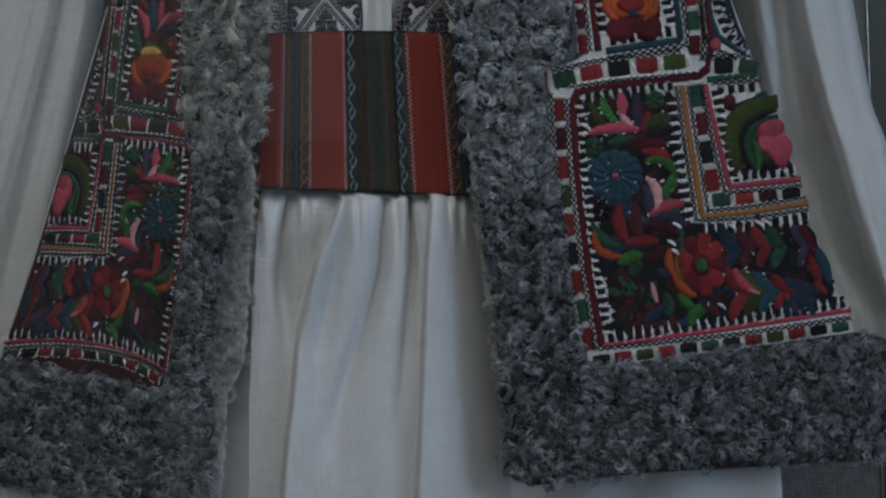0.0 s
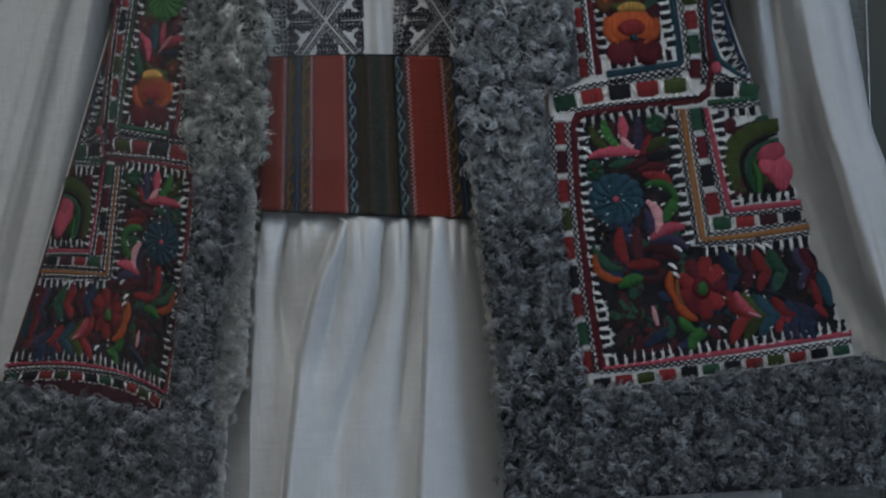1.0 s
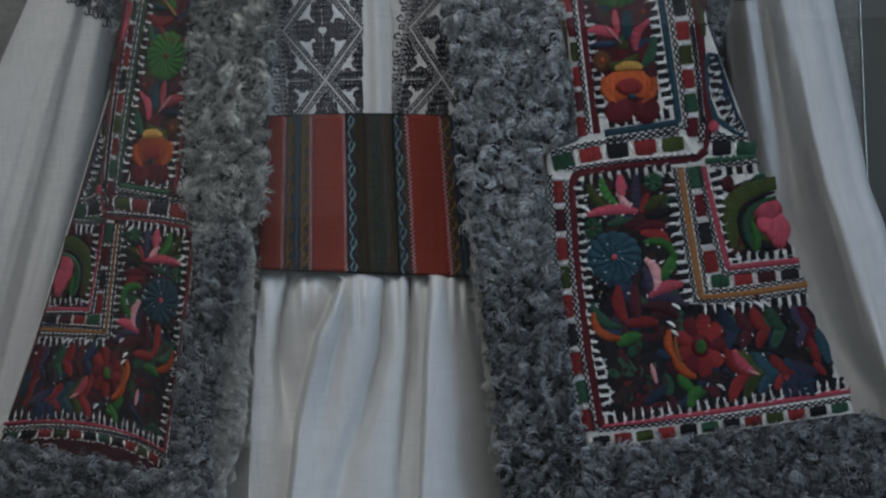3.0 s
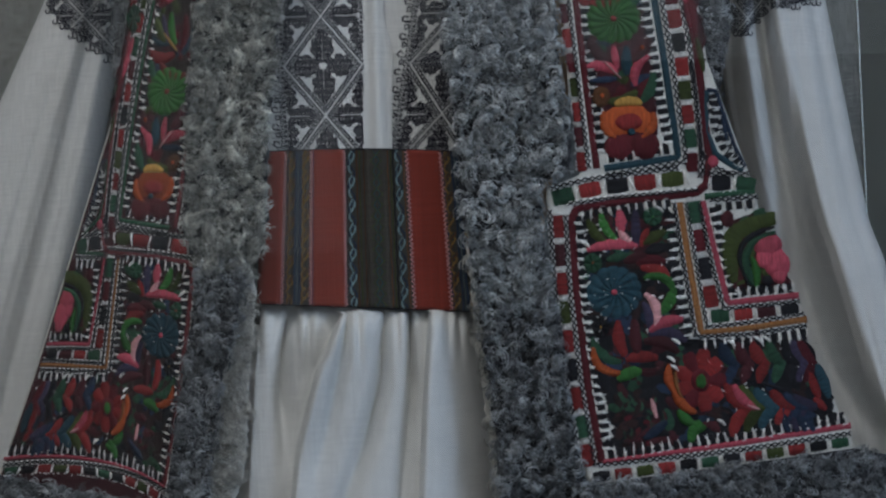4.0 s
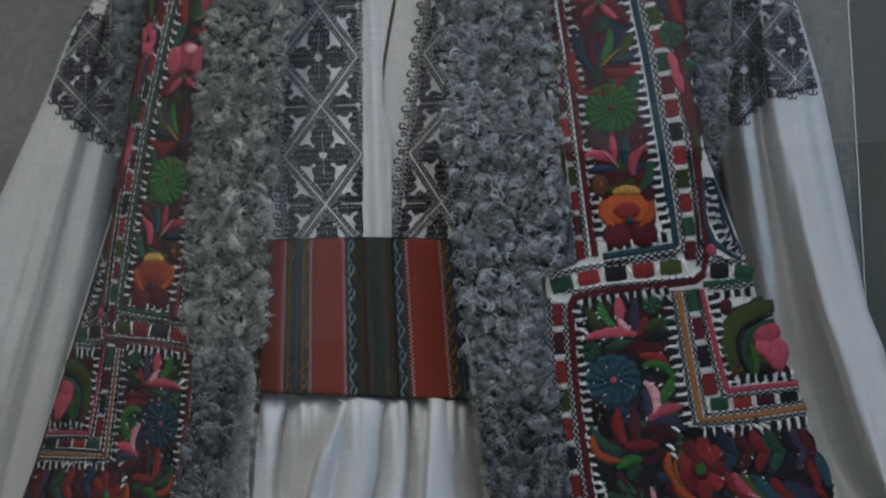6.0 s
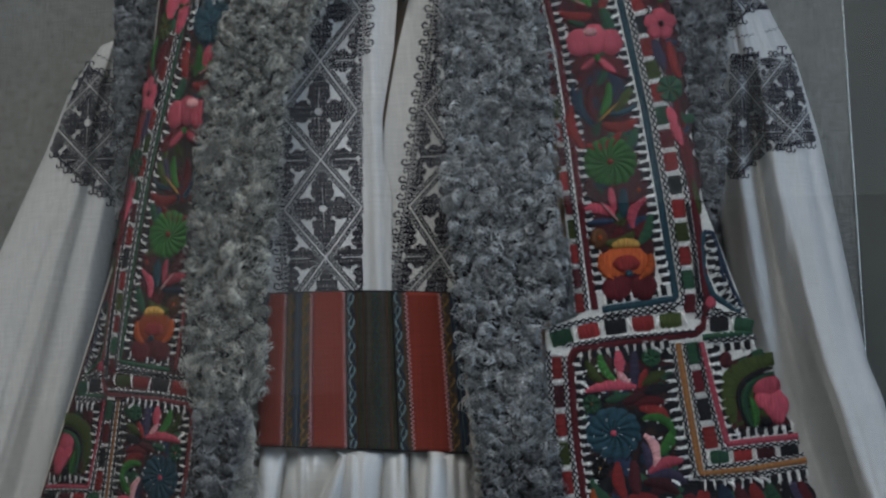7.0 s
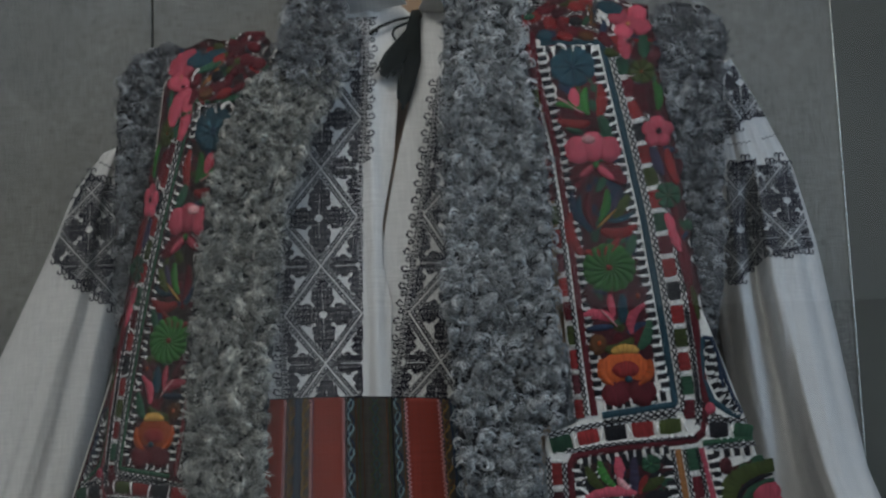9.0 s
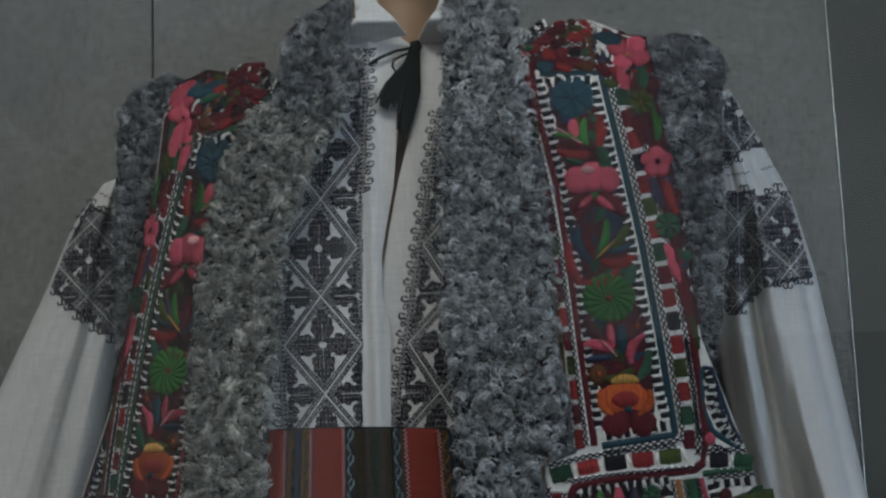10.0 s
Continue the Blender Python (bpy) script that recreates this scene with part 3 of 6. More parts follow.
class Embroidery:
    """Stitches motifs on one front panel; warp carries the pattern to that panel."""

    def __init__(self, panel, warp, seed):
        self.panel, self.warp, self.rng = panel, warp, np.random.default_rng(seed)

    def put(self, x, z, h):
        x, z = self.warp(np.asarray(x, float), np.asarray(z, float))
        return drape(x, z, vest_depth(x, z) - 0.0017 - h)

    def leaf(self, color, base, tip, width, bend=0.0, lift=0.0008, blunt=0.7, name="leaf"):
        """A padded satin stitch leaf from base to tip, bowed sideways by bend of its length."""
        b, e = np.array(base), np.array(tip)
        d = e - b
        n = np.array([-d[1], d[0]])
        t = np.linspace(0, 1, 9)[:, None]
        sp = b + d * t + n * bend * 4 * t * (1 - t)
        dt = d + n * bend * 4 * (1 - 2 * t)
        dt /= np.linalg.norm(dt, axis=1)[:, None]
        side = np.stack([-dt[:, 1], dt[:, 0]], 1)
        w = width * U / 2 * np.sin(np.pi * (0.10 + 0.82 * t)) ** blunt * self.rng.uniform(0.92, 1.06, t.shape)
        c = np.array([-1, -0.55, 0, 0.55, 1])
        P = sp[:, None] + side[:, None] * (w * c)[..., None]
        H = lift + 0.0012 * np.sqrt(np.clip(1 - c * c, 0, 1))[None] * np.ones((9, 1))
        H[:, [0, 4]] = -0.0003
        v = self.put(P[..., 0], P[..., 1], H).reshape(-1, 3)
        f = [(5 * i + k, 5 * i + k + 1, 5 * i + k + 6, 5 * i + k + 5) for i in range(8) for k in range(4)]
        ln = float(np.linalg.norm(d))
        uv = np.stack([np.repeat(t, 5, 1) * ln, (w * c)], -1).reshape(-1, 2) + self.rng.random(2)
        return link_mesh(name, v, f, THREADS[color], self.panel, uv=uv)

    def blob(self, color, at, rx, ry, lift=0.0008, name="petal"):
        a = np.linspace(0, 2 * np.pi, 16, endpoint=False)
        rough = self.rng.uniform(0.93, 1.07, 16)
        P, H = [], []
        for r, h in ((1.0, -0.001), (0.8, lift + 0.0010), (0.4, lift + 0.0017)):
            P.append(np.array(at) + np.stack([rx * U * r * rough * np.cos(a), ry * U * r * rough * np.sin(a)], 1))
            H.append(np.full(16, h))
        P, H = np.concatenate(P + [np.array([at])]), np.concatenate(H + [np.array([lift + 0.0018])])
        v = self.put(P[:, 0], P[:, 1], H)
        f = [(16 * r + i, 16 * r + (i + 1) % 16, 16 * r + 16 + (i + 1) % 16, 16 * r + 16 + i) for r in (0, 1) for i in range(16)]
        f += [(32 + i, 32 + (i + 1) % 16, 48) for i in range(16)]
        return link_mesh(name, v, f, THREADS[color], self.panel, uv=P + self.rng.random(2))

    def rosette(self, color, heart, at, rx, ry, petals=12, twist=0.5):
        """A round flower of spirally set petals with grooves between them, and a small heart."""
        per, rings = 6, 8
        n = petals * per
        P, H = [], []
        for r in np.linspace(0.1, 1.0, rings):
            a = 2 * np.pi * np.arange(n) / n
            ripple = np.abs(np.sin(a * petals / 2))
            rr = r * (1 + 0.06 * (ripple - 0.5) * (r > 0.9))
            turn = twist * (1 - r) ** 1.2
            P.append(np.array(at) + U * np.stack([rx * rr * np.cos(a + turn), ry * rr * np.sin(a + turn)], 1))
            H.append(np.where(r > 0.97, -0.001, 0.0006 + 0.0022 * ripple**0.6))
        P, H = np.concatenate(P), np.concatenate(H)
        v = self.put(P[:, 0], P[:, 1], H)
        f = [(n * k + i, n * k + (i + 1) % n, n * k + n + (i + 1) % n, n * k + n + i) for k in range(rings - 1) for i in range(n)]
        ang = np.tile(2 * np.pi * np.arange(n) / n, rings) * 0.02
        rad = np.repeat(np.linspace(0.1, 1, rings), n) * rx * U
        flower = link_mesh("flower", v, f, THREADS[color], self.panel, uv=np.stack([rad, ang], 1))
        self.blob(heart, at, rx * 0.13, ry * 0.13, 0.0022, "flower_heart")
        return flower

    def path(self, pts, step):
        p = np.array(pts)
        s = np.r_[0, np.cumsum(np.linalg.norm(np.diff(p, axis=0), axis=1))]
        n = max(2, int(s[-1] / step))
        t = np.linspace(0, s[-1], n + 1)
        return np.stack([np.interp(t, s, p[:, 0]), np.interp(t, s, p[:, 1])], 1)

    def braid(self, color, pts, width):
        """A couched cord: a rounded strip along corner points; on the left panel narrower to fit the view, dark green
        in place of blue, colours shifted for haze and shade.
        """
        if self.warp is other_side:
            color, width = {"teal": "pine", "crimson": "dusty"}.get(color, color), 0.75 * width
        p = self.path(pts, 0.004)
        d = np.gradient(p, axis=0)
        d /= np.linalg.norm(d, axis=1)[:, None]
        nrm = np.stack([-d[:, 1], d[:, 0]], 1)
        c = np.array([-1, -0.6, 0, 0.6, 1])
        P = p[:, None] + nrm[:, None] * (c * 1.2 * width * U / 2)[None, :, None]
        H = np.tile(0.0022 * np.sqrt(np.clip(1.02 - c * c, 0, 1)) - 0.0006, (len(p), 1))
        v = self.put(P[..., 0], P[..., 1], H).reshape(-1, 3)
        f = [(5 * i + k, 5 * i + k + 1, 5 * i + k + 6, 5 * i + k + 5) for i in range(len(p) - 1) for k in range(4)]
        s = np.repeat(np.arange(len(p))[:, None] * 0.004, 5, 1)
        uv = np.stack([s, np.tile(c * width * U / 2, (len(p), 1))], -1).reshape(-1, 2)
        return link_mesh("braid", v, f, THREADS[color], self.panel, uv=uv)

    def stitch(self, a, b, width, h=0.0020):
        """One straight white stitch with blunt ends, thick in the middle."""
        a, b = np.asarray(a, float), np.asarray(b, float)
        d = (b - a) / (np.linalg.norm(b - a) + 1e-9)
        n = np.array([-d[1], d[0]]) * width * U / 2
        P = np.array([a - n * 0.7, a + n * 0.7, (a + b) / 2 - n, (a + b) / 2 + n, b - n * 0.6, b + n * 0.6, a, (a + b) / 2, b])
        H = np.array([-0.0004, -0.0004, 0.0006, 0.0006, -0.0004, -0.0004, h * 0.7, h, h * 0.7])
        f = [(0, 2, 7, 6), (2, 4, 8, 7), (6, 7, 3, 1), (7, 8, 5, 3), (0, 6, 1), (4, 5, 8)]
        return self.put(P[:, 0], P[:, 1], H), f

    def blocks(self, colors, pts, wide, tall):
        """A row of padded blocks in turning colours along corner points, ragged white stitches between and beside them."""
        p = self.path(pts, wide * U)
        white, r = [], self.rng
        for i in range(len(p) - 1):
            a, b = p[i], p[i + 1]
            m, d = (a + b) / 2, (b - a)
            t = d / np.linalg.norm(d)
            n = np.array([-t[1], t[0]]) * tall * U / 2
            self.leaf(colors[i % len(colors)], m - d * 0.39, m + d * 0.39, 1.2 * tall * r.uniform(0.88, 1.1), 0.0, 0.0004, 0.16, "block")
            for k in range(3):
                c, lean = a + t * U * r.uniform(-2.5, 2.5), t * U * r.uniform(-5, 5)
                s0, s1 = sorted(r.uniform(-1.15, 1.15, 2)) if k else (-1.05, 1.05)
                white.append(self.stitch(c + n * s0 - lean, c + n * s1 + lean, r.uniform(2.6, 4.4)))
            for side in (-1.22, 1.22):
                for k in np.arange(0.1, 0.95, 6.5 / wide):
                    if r.random() < 0.72:
                        c = a + d * (k + r.uniform(-0.05, 0.05)) + n * side * r.uniform(0.92, 1.08)
                        white.append(self.stitch(c, c + t * U * r.uniform(3, 6) + n * r.uniform(-0.22, 0.22), r.uniform(2.2, 3.4)))
        bundle("white_stitch", white, THREADS["white"], self.panel)

    def lattice(self, pts, width=9, period=9):
        """A double zigzag of thin black thread over white chain stitches."""
        p = self.path(pts, 1.5 * period * U)
        d = np.gradient(p, axis=0)
        d /= np.linalg.norm(d, axis=1)[:, None] + 1e-9
        nrm = np.stack([-d[:, 1], d[:, 0]], 1) * 1.3 * width * U / 2
        dep = lambda x, z: vest_depth(x, z) - 0.0019  # noqa: E731
        out = []
        for sign in (1, -1):
            q = p + nrm * (sign * (-1.0) ** np.arange(len(p)))[:, None]
            x, z = self.warp(q[:, 0], q[:, 1])
            q = np.stack([x, z], 1)
            for i in range(len(q) - 1):
                out.append(ribbon(q[i : i + 2], 2.9 * U, 0.0005, dep, 0.0012))
        bundle("lattice_stitch", out, THREADS["black"], self.panel)
        under = []
        for i in range(len(p) - 1):
            m = (p[i] + p[i + 1]) / 2
            for k in (-0.5, 0.5):
                a, b = m - 0.45 * (p[i + 1] - p[i]) + nrm[i] * k, m + 0.45 * (p[i + 1] - p[i]) + nrm[i] * k
                x, z = self.warp(np.array([a[0], b[0]]), np.array([a[1], b[1]]))
                under.append(ribbon(np.stack([x, z], 1), 5.6 * U, 0.0006, dep, 0.0003))
        bundle("chain_stitch", under, THREADS["white"], self.panel)

    def teeth(self, pts, side, length=13, pitch=15.5):
        """A comb of black blocks with ragged white buttonhole stitches between, joined along their feet."""
        p = self.path(pts, pitch * U)
        black, white, r = [], [], self.rng
        for i in range(len(p) - 1):
            d = (p[i + 1] - p[i]) / (pitch * U)
            n = np.array([-d[1], d[0]]) * side
            k = r.uniform(0.7, 1.2)
            c = np.array([p[i] + d * pitch * U * q + n * length * U * l for q, l in ((0.02, -0.5), (0.74, -0.5), (0.72, k), (0.04, k))])
            P = np.concatenate([c, c.mean(0) + 0.6 * (c - c.mean(0))])
            f = [(j, (j + 1) % 4, 4 + (j + 1) % 4, 4 + j) for j in range(4)] + [(4, 5, 6, 7)]
            black.append((self.put(P[:, 0], P[:, 1], np.r_[np.full(4, -0.0005), np.full(4, 0.0011)]), f))
            foot = p[i] + d * pitch * U * r.uniform(0.78, 0.94) - n * length * U * r.uniform(0.2, 0.5)
            head = foot + n * length * U * r.uniform(1.05, 1.75) + d * U * r.uniform(-3.5, 3.5)
            white.append(self.stitch(foot, head, r.uniform(3.4, 5.2)))
            if r.random() < 0.55:
                q = foot + (head - foot) * r.uniform(0.3, 0.6)
                white.append(self.stitch(q, q + n * length * U * r.uniform(0.3, 0.6) + d * U * r.choice([-1, 1]) * r.uniform(3, 6), r.uniform(2.2, 3.4)))
            if r.random() < 0.65:
                white.append(self.stitch(foot - d * U * r.uniform(4, 11), foot + d * U * r.uniform(0, 3) + n * U * r.uniform(-2, 2), r.uniform(2.6, 3.8)))
        bundle("comb_stitch", black, THREADS["black"], self.panel)
        bundle("white_stitch", white, THREADS["white"], self.panel)

    def ground(self, outline, count, colors, size=26, patch=""):
        """Dark leaves laid close together under the larger motifs; the left panel's reds are dulled for its haze and
        shade.
        """
        if self.warp is other_side:
            colors, patch = ["maroon" if c == "red" else c for c in colors], "dusk" if patch else ""
        zs = rows_of(outline, 0.004)
        lr = spans(outline, zs)
        wide = np.nan_to_num(lr[:, 1] - lr[:, 0])
        if patch:
            rough = self.rng.normal(0, 0.0022, lr.shape)
            q = np.linspace(0.01, 0.99, 24)
            X = (lr[:, :1] + rough[:, :1]) * (1 - q) + (lr[:, 1:] + rough[:, 1:]) * q
            Z = np.repeat(zs[:, None], 24, 1) + self.rng.normal(0, 0.0006, X.shape)
            H = self.rng.uniform(0.0002, 0.0009, X.shape)
            f = [(24 * r + c, 24 * r + c + 1, 24 * r + c + 25, 24 * r + c + 24) for r in range(len(zs) - 1) for c in range(23)]
            link_mesh("ground_stitch", self.put(X, Z, H).reshape(-1, 3), f, THREADS[patch], self.panel, uv=np.stack([X, Z], -1).reshape(-1, 2))
        for i in range(count):
            r = self.rng.choice(len(zs), p=wide / wide.sum())
            at = np.array([lr[r, 0] + (0.06 + 0.88 * self.rng.random()) * wide[r], zs[r]])
            a = self.rng.uniform(0, np.pi)
            d = np.array([math.cos(a), math.sin(a)]) * size * U * self.rng.uniform(0.5, 0.9)
            self.leaf(str(self.rng.choice(colors)), at - d, at + d, size * self.rng.uniform(0.8, 1.15), self.rng.uniform(-0.2, 0.2), -0.0002, 0.5, "ground_leaf")


def upper_column(e):
    e.ground([(0.1010, 1.6780), (0.1450, 1.6780), (0.1710, 1.5175), (0.1810, 1.4300), (0.1860, 1.3650), (0.1410, 1.3620), (0.1290, 1.4305), (0.1230, 1.5090), (0.1145, 1.5731)], 62, ["maroon", "pine", "crimson", "navy", "olive", "maroon"], 26, "maroon")
    # framing cords and rows of blocks
    e.braid("crimson", [(0.0873, 1.6992), (0.0916, 1.6550), (0.1064, 1.5786), (0.1137, 1.5145), (0.1201, 1.4358), (0.1288, 1.3384)], 11)
    e.lattice([(0.0804, 1.6995), (0.0848, 1.6553), (0.0986, 1.5789), (0.1070, 1.5147), (0.1134, 1.4360), (0.1218, 1.3386)], 6, 8)
    e.teeth([(0.0929, 1.6824), (0.0977, 1.6494), (0.1119, 1.5731), (0.1186, 1.5090), (0.1254, 1.4304), (0.1316, 1.3535)], 1, 13)
    e.braid("teal", [(0.0957, 1.6868), (0.1521, 1.6858), (0.1655, 1.6142), (0.1812, 1.5226), (0.1917, 1.4384), (0.2014, 1.3460), (0.1354, 1.3382)], 11)
    e.teeth([(0.1464, 1.6777), (0.1590, 1.6091), (0.1742, 1.5176), (0.1848, 1.4335), (0.1946, 1.3589)], -1, 13)
    e.teeth([(0.1942, 1.3523), (0.1372, 1.3452)], -1, 13)
    e.teeth([(0.0991, 1.6811), (0.1455, 1.6805)], -1, 11)
    e.lattice([(0.1587, 1.6828), (0.1723, 1.6140), (0.1879, 1.5224), (0.1983, 1.4382), (0.2087, 1.3417), (0.1376, 1.3320)], 7, 9)
    e.blocks(["red", "pine", "crimson", "red", "black", "red", "olive"], [(0.1646, 1.6936), (0.1812, 1.6137), (0.1967, 1.5221), (0.2070, 1.4379), (0.2140, 1.3304)], 41, 24)
    e.lattice([(0.2013, 1.3369), (0.1527, 1.3325), (0.1198, 1.3291), (0.0867, 1.3217)], 6, 8)
    e.blocks(["olive", "red", "black", "red", "pine"], [(0.2078, 1.3276), (0.1749, 1.3252), (0.1487, 1.3236), (0.1219, 1.3205), (0.0862, 1.3117)], 42, 26)
    e.blocks(["red", "crimson", "olive", "red", "maroon"], [(0.0826, 1.6883), (0.0880, 1.6333), (0.1000, 1.5521), (0.1052, 1.4780), (0.1122, 1.4103), (0.1165, 1.3338)], 43, 15)
    e.lattice([(0.1723, 1.6906), (0.1900, 1.6134), (0.2054, 1.5218), (0.2157, 1.4376), (0.2231, 1.3300)], 6, 9)
    e.braid("crimson", [(0.1968, 1.6131), (0.2099, 1.5269), (0.2220, 1.4322), (0.2284, 1.3501), (0.2257, 1.3213), (0.2160, 1.3141), (0.1487, 1.3087), (0.1098, 1.3034), (0.1045, 1.2927), (0.1067, 1.2354), (0.1139, 1.1457), (0.1237, 1.0799)], 13)
    # blue flower
    e.rosette("teal", "navy", (0.1246, 1.6626), 44, 40, 8, 0.1)
    e.leaf("pink", (0.1258, 1.6238), (0.1235, 1.6419), 26)
    e.leaf("green", (0.1369, 1.6164), (0.1356, 1.6425), 20, 0.12)
    e.leaf("green", (0.1319, 1.6198), (0.1071, 1.6272), 18, -0.1)
    e.leaf("rose", (0.1318, 1.6182), (0.1090, 1.6337), 10)
    e.leaf("red", (0.1462, 1.6139), (0.1478, 1.6448), 26, -0.1)
    e.leaf("red", (0.1376, 1.6088), (0.1080, 1.6120), 22, 0.1)
    e.leaf("pine", (0.1566, 1.5929), (0.1463, 1.6160), 26)
    e.leaf("pine", (0.1308, 1.5993), (0.1154, 1.6041), 16)
    # large pink flower
    for dx, dy, rx, ry in ((-28, 6, 26, 28), (0, 0, 28, 30), (28, 6, 24, 28)):
        e.blob("pink", off((0.1395, 1.5860), dx, dy), rx, ry, 0.0014)
    e.blob("rose", ((0.1357, 1.5926)), 16, 10, 0.0026)
    e.leaf("crimson", (0.1406, 1.5667), (0.1182, 1.5541), 34, -0.1, 0.0010)
    e.leaf("crimson", (0.1406, 1.5667), (0.1672, 1.5497), 38, 0.1, 0.0010)
    e.leaf("pink", (0.1396, 1.5678), (0.1261, 1.5576), 18, 0.0, 0.0022)
    e.leaf("pink", (0.1417, 1.5677), (0.1571, 1.5543), 20, 0.0, 0.0022)
    e.blob("green", (0.1412, 1.5683), 7, 7, 0.0032)
    # leaves over the green flower
    e.leaf("navy", (0.1366, 1.5084), (0.1177, 1.5435), 22, 0.15)
    e.leaf("teal", (0.1339, 1.5058), (0.1253, 1.5405), 14, 0.15)
    e.leaf("crimson", (0.1375, 1.5073), (0.1342, 1.5429), 20, 0.1)
    e.leaf("green", (0.1421, 1.5161), (0.1499, 1.5450), 20, -0.1)
    e.leaf("olive", (0.1551, 1.5183), (0.1702, 1.5389), 26)
    e.leaf("purple", (0.1526, 1.5184), (0.1617, 1.5435), 16)
    e.leaf("yellow", (0.1397, 1.5093), (0.1582, 1.5266), 6, 0.0, 0.0026)
    e.leaf("red", (0.1427, 1.5071), (0.1754, 1.5112), 26, -0.18)
    e.leaf("teal", (0.1499, 1.5158), (0.1735, 1.5229), 14, -0.1)
    e.leaf("red", (0.1251, 1.4851), (0.1157, 1.5250), 26, 0.12)
    e.leaf("red", (0.1278, 1.4876), (0.1593, 1.4997), 22, -0.2)
    e.leaf("pine", (0.1661, 1.4837), (0.1733, 1.5018), 24)
    e.rosette("green", "red", (0.1486, 1.4722), 50, 47, 16, 0.55)
    # spray between green and orange flowers
    e.leaf("maroon", (0.1405, 1.4361), (0.1262, 1.4553), 30, 0.1)
    e.leaf("maroon", (0.1659, 1.4342), (0.1788, 1.4545), 30, -0.1)
    e.blob("orange", (0.1732, 1.4453), 4, 5, 0.0028)
    e.leaf("pink", (0.1502, 1.4270), (0.1478, 1.4478), 17)
    e.leaf("teal", (0.1586, 1.4215), (0.1590, 1.4474), 24)
    e.leaf("pink", (0.1662, 1.4110), (0.1789, 1.4379), 22, 0.2)
    e.leaf("pink", (0.1500, 1.4234), (0.1233, 1.4295), 24, -0.12)
    e.leaf("rose", (0.1533, 1.4181), (0.1379, 1.4352), 5, 0.0, 0.0028)
    e.leaf("navy", (0.1498, 1.4182), (0.1258, 1.4170), 16)
    e.leaf("pine", (0.1715, 1.3969), (0.1821, 1.4233), 26, -0.1)
    e.leaf("olive", (0.1410, 1.3980), (0.1670, 1.4073), 26, -0.15)
    e.blob("brown", (0.1352, 1.4023), 18, 20, 0.0010)
    e.blob("orange", (0.1362, 1.4033), 4, 5, 0.0028)
    # orange flower
    e.blob("orange", (0.1579, 1.3805), 46, 36, 0.0010)
    e.leaf("yellow", (0.1470, 1.3947), (0.1714, 1.3949), 24, 0.12, 0.0024)
    e.leaf("orange", (0.1375, 1.3889), (0.1469, 1.3656), 18, -0.2, 0.0020)
    e.leaf("orange", (0.1801, 1.3874), (0.1696, 1.3648), 18, 0.2, 0.0020)
    e.blob("red", (0.1583, 1.3790), 28, 18, 0.0026)
    e.leaf("crimson", (0.1609, 1.3707), (0.1427, 1.3531), 52, 0.12, 0.0012, 0.5)
    e.leaf("crimson", (0.1609, 1.3707), (0.1791, 1.3528), 52, -0.12, 0.0012, 0.5)
    e.blob("crimson", (0.1480, 1.3569), 26, 25, 0.0014)
    e.blob("crimson", (0.1732, 1.3571), 27, 26, 0.0014)
    e.blob("teal", (0.1608, 1.3702), 8, 7, 0.0036)


